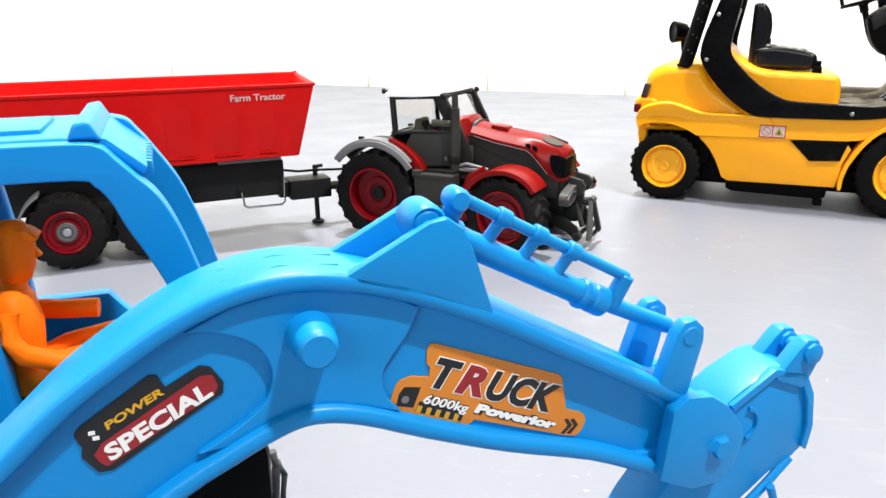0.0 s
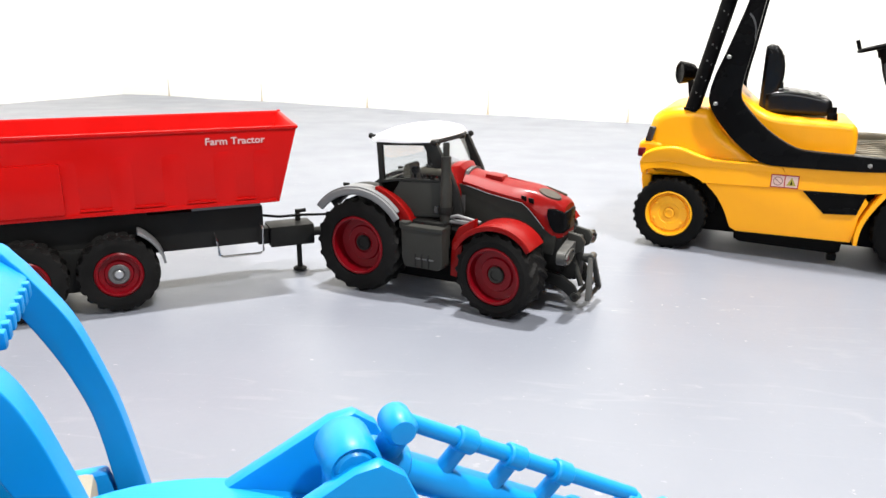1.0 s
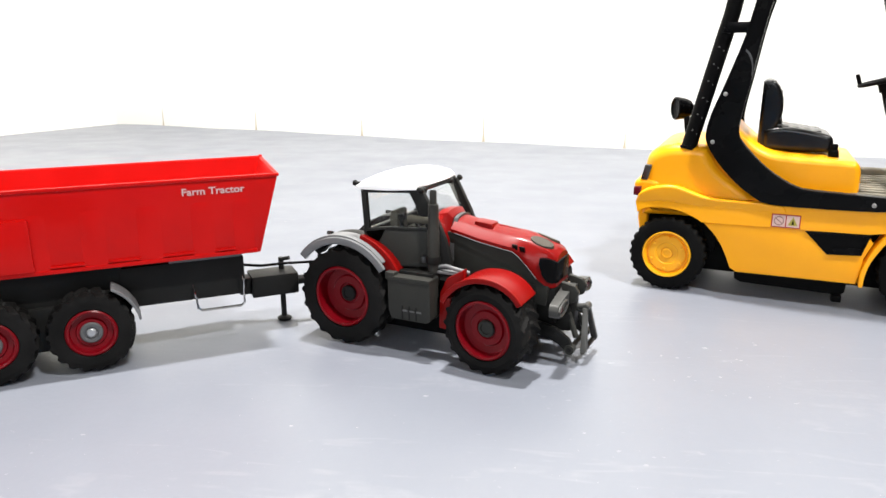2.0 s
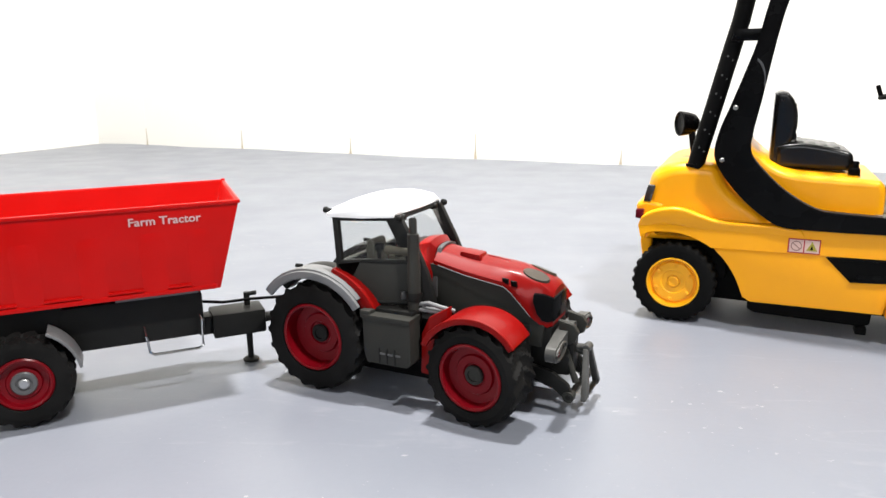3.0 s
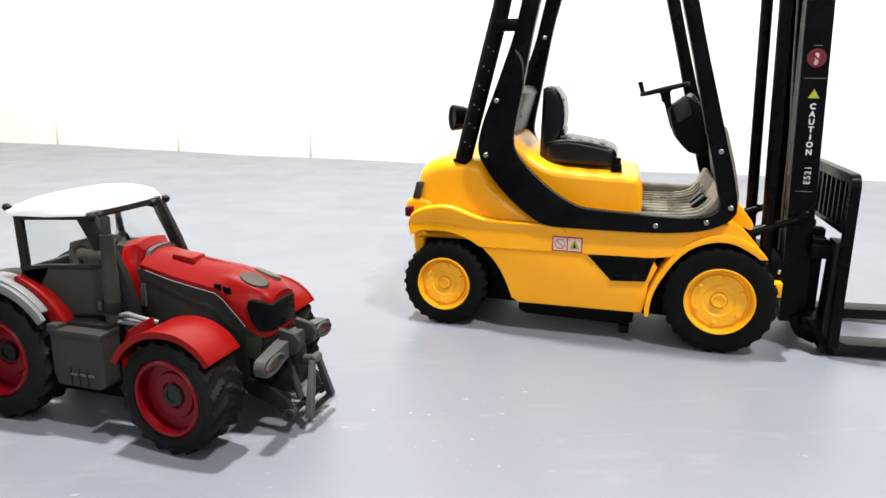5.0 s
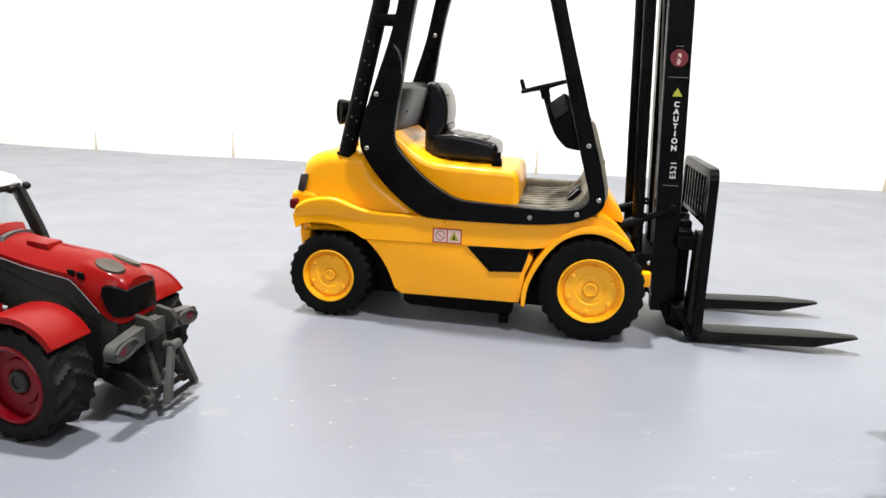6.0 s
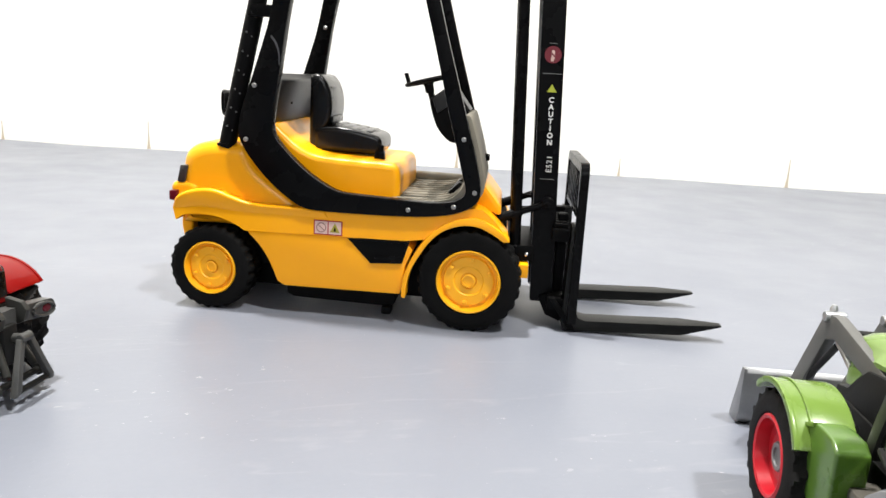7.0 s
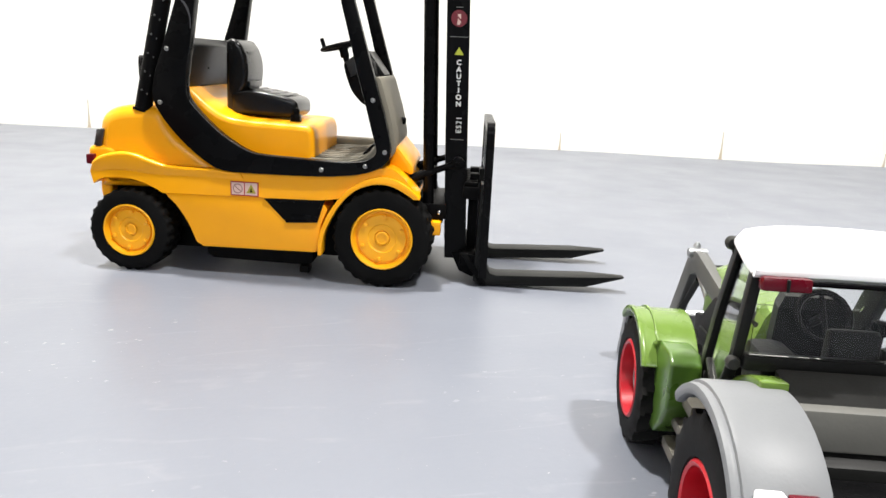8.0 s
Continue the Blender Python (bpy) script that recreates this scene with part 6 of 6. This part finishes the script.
    # base and tracks below
    part("turntable", shape((add_lathe, [(0, 38), (30, 38), (32, 40), (32, 58), (0, 60)], 40, (-46, 52, 0), "Z")), GREY_DARK, e)
    part("engine_box", shape((add_box, -150, -96, 28, 80, 60, 104, 5)), BLUE, e)
    for y0, y1 in ((-2, 22), (86, 110)):
        side = [(-104, 3), (-112, 8), (-116, 19), (-112, 31), (-104, 36), (-18, 36), (-10, 31), (-6, 19), (-10, 8), (-18, 3)]
        y0, y1 = (y0 + 6, y1 + 6)
        track = part("track", shape((add_prism, side, y0, y1, 2)), BLACK_MATT, e, "black moulded crawler track")
        for k in range(11):
            part("track_shoe", shape((add_box, -102 + k * 7.6, -98 + k * 7.6, y0 - 0.4, y1 + 0.4, 0.4, 3.4, 0.4), (add_box, -102 + k * 7.6, -98 + k * 7.6, y0 - 0.4, y1 + 0.4, 35.6, 38, 0.4)), BLACK_MATT, track)
    part("undercarriage", shape((add_box, -90, -4, 24, 94, 10, 46, 4), (add_box, -60, -9, 36, 60, 44, 54, 2)), BLACK_MATT, e)
    part("hose_block", shape((add_prism, [(-12.6, 53), (-10.4, 62.6), (-5, 62.6), (-5.2, 51.6)], 44, 56, 0.8)), BEIGE, e, "pale beige block beside the boom foot")
    part("hose_fitting", shape((add_pipe, [(-4, 47, 63), (-3.4, 47, 59), (-4.2, 47, 50)], 1.0), (add_pipe, [(-3, 47, 60), (-1.6, 47, 56), (-2.6, 47, 48)], 0.8)), GREY_HUB, e)
    # the driver, one plain moulded figure
    fig = bmesh.new()
    add_lathe(fig, [(0, -7), (2.6, -6.4), (3.8, -3.6), (4.3, 0), (4.0, 3.2), (2.8, 5.2), (0, 6)], 20, (-47.6, 58, 117.2), "Z")
    add_prism(fig, [(-48, 121.8), (-44, 121.0), (-42.2, 119.4), (-43, 118.8), (-48, 119.2)], 54.9, 61.1, 0.4)
    add_prism(fig, [(-44, 118), (-42.4, 115.4), (-44.2, 114.8)], 57, 59, 0.3)
    add_rod(fig, (-48.4, 58, 111), (-49, 58, 106), 2.6, 14)
    add_loft(fig, [[(-49 + ox + dx * math.cos(a), 58 + dy * math.sin(a), z) for a in (2 * math.pi * k / 16 for k in range(16))] for ox, dx, dy, z in ((0, 2.2, 3, 109.6), (0, 3.8, 6.4, 107), (0.6, 4.2, 6.8, 101), (0.4, 3.8, 5.8, 95), (0, 4.4, 6.4, 88))])
    for s in (-1, 1):
        add_pipe(fig, [(-49, 58 + s * 7.4, 106.4), (-49.4, 58 + s * 8.8, 101.4), (-47.4, 58 + s * 8.8, 98.0 if s < 0 else 101.2), (-42, 58 + s * 8, 95.4 if s < 0 else 100.6), (-34.6, 58 + s * 7, 94.2 if s < 0 else 100.2)], 2.1, 12)
        add_pipe(fig, [(-49, 58 + s * 3.6, 90.4), (-41, 58 + s * 4.6, 93.4), (-32, 58 + s * 4.8, 95), (-29, 58 + s * 4.8, 88), (-28, 58 + s * 4.8, 80)], 2.8, 12)
    for v in fig.verts:
        v.co.x -= 2.0
        v.co.y -= 6.0
        v.co.z -= 0.4
    part("driver_figure", fig, ORANGE, e, "plain orange moulded driver figure", sharp=70)
    return e


build_excavator()


# the green tractor with its front loader ---------------------------------------
STEP_GREY = material("worn_beige_grey_step", (0.10, 0.092, 0.076), 0.45, vary=0.2, wear=0.03, spec=0.3)
ARM_GREY = material("dull_grey_arm", (0.085, 0.085, 0.08), 0.4, vary=0.15, wear=0.01)
REAR_GREY = material("dull_rear_panel", (0.10, 0.098, 0.088), 0.5, vary=0.15)
BUCKET = material("bare_metal_bucket", (0.24, 0.245, 0.25), 0.32, metal=0.6, vary=0.12, wear=0.05, blotch=90)


def build_green_tractor():
    t = thing("green_tractor", pose(0.4978, 0.5957, 0, 0, 0, 71), "green toy farm tractor with front loader and white roof", "toy tractor")
    tractor_wheels(t, 36, 33.5, material("bright_red_rim_plastic", (0.44, 0.006, 0.016), 0.35, vary=0.08), -7, 18, front_w=26, front_hub=GREY_FENDER)
    tractor_cab(t, GREY_DARK, GREY_DARK, True)
    roof_shell(t, 104, 114.5)
    for s in (-1, 1):
        lamp = part("rear_light", shape((add_prism, [(4.5, 101.5), (8.5, 101), (9, 105), (5, 105.6)], s * 35, s * 21, 1.0)), RED_LENS, t, "dark red rear light under the roof")
        part("light_joint", shape((add_box, 4.0, 5.4, s * 28 - 0.4, s * 28 + 0.4, 101.6, 105.2, 0.2)), GREY_DARK, lamp)
        part("rear_fender", shape((add_arch, -5, 34, 36.8, 40.6, 158, 44, s * 47.5, s * 25, 20, 2.2)), GREY_LIGHT, t, "pale grey curved rear fender")
        part("fender_edge", shape((add_arch, -5, 34, 35.6, 39.4, 158, 42, s * 50, s * 46.5, 20, 1.4)), GREY_LIGHT, t)
        part("fender_panel", shape((add_arch, -4, 33.6, 39.6, 42.7, 85, 26, s * 33, s * 25, 14, 0.8)), GREEN, t, "light green inner fender strip")
        part("front_fender", shape((add_arch, 108.5, 28, 30.3, 32.0, 148, 45, s * 46, s * 24, 18, 0.9)), GREEN, t, "glossy light green front fender")
        part("fender_lip", shape((add_arch, 108.5, 28, 29.8, 32.5, 148, 45, s * 47.3, s * 45.2, 18, 0.6), (add_arch, 108.5, 28, 31.6, 32.9, 147, 46, s * 40.6, s * 39.4, 18, 0.4)), GREEN, t)
        tank = part("side_tank", shape((add_prism, [(63, 54)] + curved([(68, 57), (82, 56), (92, 51), (94, 44), (91.4, 30), (89.6, 20)], 3) + [(84, 18.5), (78, 18.6), (70, 26), (63, 36)], s * 41, s * 29, 1.4, 3)), GREEN_DEEP, t, "deep green rounded side tank")
        part("tank_edge", shape((add_prism, curved([(82, 56.4), (92.4, 51.2), (94.6, 44), (92, 30), (90.2, 19.6)], 3) + [(84, 17.8), (84, 19.4)] + curved([(88.4, 20.8), (90.2, 30), (92.6, 44), (90.8, 50), (82, 54.6)], 3), s * 42, s * 40.2, 0.3)), GREEN, tank)
        part("step", shape((add_box, 57, 74, s * 31 - 7, s * 31 + 7, 15, 20, 1.8)), STEP_GREY, t, "moulded grey cab step")
        part("step", shape((add_box, 55, 71, s * 30 - 6.4, s * 30 + 6.4, 26, 31, 1.8)), STEP_GREY, t)
        part("step", shape((add_box, 52, 68, s * 29 - 6, s * 29 + 6, 37, 42.5, 1.8)), STEP_GREY, t)
        part("step_frame", shape((add_prism, [(52, 48), (58, 48), (64, 16), (58, 16)], s * 25, s * 21, 0.8)), GREY_DARK, t)
        part("post_lamp", shape((add_lathe, [(0, -2.0), (1.8, -1.6), (2.3, 0), (1.8, 1.8), (0, 2.2)], 16, (14, s * 36.6, 75.8), "X")), GREY_MID, t, "small grey round lamp")
        part("tail_lamp", shape((add_box, -40, -35, s * 33 - 4, s * 33 + 4, 57.5, 62.4, 1)), RED_LENS, t, "dark red tail lamp")
        part("lamp_frame", shape((add_box, -40, -35, s * 41.5 - 3.6, s * 41.5 + 3.6, 57.4, 63, 1)), WHITE, t)
        part("roof_lamp", shape((add_lathe, [(0, 0), (2.0, 0.4), (2.6, 2.4), (2.2, 4.2), (0, 4.8)], 14, (52, s * 28, 104), "X")), GREY_MID, t, "small dark roof lamp")
        part("lamp_stalk", shape((add_rod, (51, s * 27, 100), (55, s * 28, 104), 1.0)), GREY_DARK, t)
    part("roof_rail", shape((add_rod, (8, -22, 103.6), (8, 22, 103.6), 0.9, 8)), BLACK, t)
    part("wiper", shape((add_rod, (12.6, -4, 97), (12.4, -20, 95), 0.8, 6)), BLACK, t)
    part("rear_body", shape((add_prism, [(12, 76), (-5, 72), (-8, 60), (-13, 58), (-16, 26), (12, 26)], -25, 25, 1.5)), GREY_DARK, t, "dark grey rear body")
    part("rear_panel", shape((add_prism, [(-4.6, 72.6), (-7.4, 71.6), (-10.2, 61), (-8, 60.2)], -24, 24, 0.6)), REAR_GREY, t, "dull beige-grey rear panel")
    part("panel_trim", shape((add_box, 10.4, 12.4, -24, 24, 72.6, 73.6, 0.3)), SILVER, t)
    part("hitch_plate", shape((add_box, -34, -14, -24, 24, 30, 56, 3)), BLACK, t, "black rear hitch block")
    part("tow_jaw", shape((add_box, -42, -32, -6, 6, 18, 32, 1.5)), BLACK, t)
    rows = [(x, e, ze - (139 - x) * 0.075, zc - (139 - x) * 0.075, b, zb - (139 - x) * 0.03) for x, e, ze, zc, b, zb in BONNET_ROWS]
    part("bonnet", shape((add_loft, [[(x, y * 0.8 - 5, z) for x, y, z in bonnet_cut(*r)] for r in rows])), GREEN, t, "glossy light green bonnet", sharp=32)
    part("cowl", shape((add_loft, [bonnet_cut(60, 9, 78, 79.5, 15, 56), bonnet_cut(67, 9, 79.6, 81, 15, 56)])), GREEN, t, sharp=32)
    part("engine_side", shape((add_prism, [(62, 73), (90, 71), (112, 67), (119, 61), (126, 54), (136, 52), (134, 40), (62, 40)], -18.5, 12.5, 1.2)), GREY_DARK, t)
    # loader
    for s in (-1, 1):
        y = s * 12.5 - 4
        arm = part("loader_arm", shape((add_prism, [(66, 60), (100, 69), (150, 77), (160, 76.5), (164.5, 72), (197, 21), (193, 14), (187, 18), (158, 64), (150, 67), (100, 60), (70, 52)], y - 2.6, y + 2.6, 0.8)), ARM_GREY, t, "dull grey bent loader arm")
        part("loader_ram", shape((add_rod, (96, y, 46), (124, y, 56), 2.4)), GREY_DARK, arm)
        part("ram_rod", shape((add_rod, (124, y, 56), (150, y, 66), 1.5)), SILVER, arm)
        part("tilt_ram", shape((add_rod, (150, y, 64), (186, y, 28), 1.6)), GREY_DARK, arm)
        part("loader_pin", shape((add_rod, (158, y - 4.6, 75), (158, y + 4.6, 75), 2.4)), SILVER, arm)
        part("loader_knob", shape((add_lathe, [(0, 0), (1.6, 0.2), (1.8, 2.4), (1.0, 4), (0, 4.2)], 12, (160, y, 76), "Z")), SILVER, arm)
        part("loader_bracket", shape((add_box, 62, 76, s * 17 - 3, s * 17 + 3, 40, 62, 1)), GREY_DARK, t)
    part("loader_bar", shape((add_rod, (156, -17, 68), (156, 9, 68), 2.0)), GREY_DARK, t)
    lip = [(196, 30), (198, 32.5), (200, 31.6), (200.5, 14), (203, 6), (211, 1.0), (211, 0.2), (200, 0.4), (196.6, 5), (195.4, 14)]
    side = [(196, 32), (200, 32), (211, 2), (211, 0.2), (199, 0.4), (196, 8)]
    bucket = part("bucket", shape((add_prism, lip, -39, 31, 0.5)), BUCKET, t, "bare metal-look loader bucket")
    for y in (-39.6, 30.0):
        part("bucket_side", shape((add_prism, side, y, y + 1.6, 0.4)), BUCKET, bucket)
    return t


build_green_tractor()
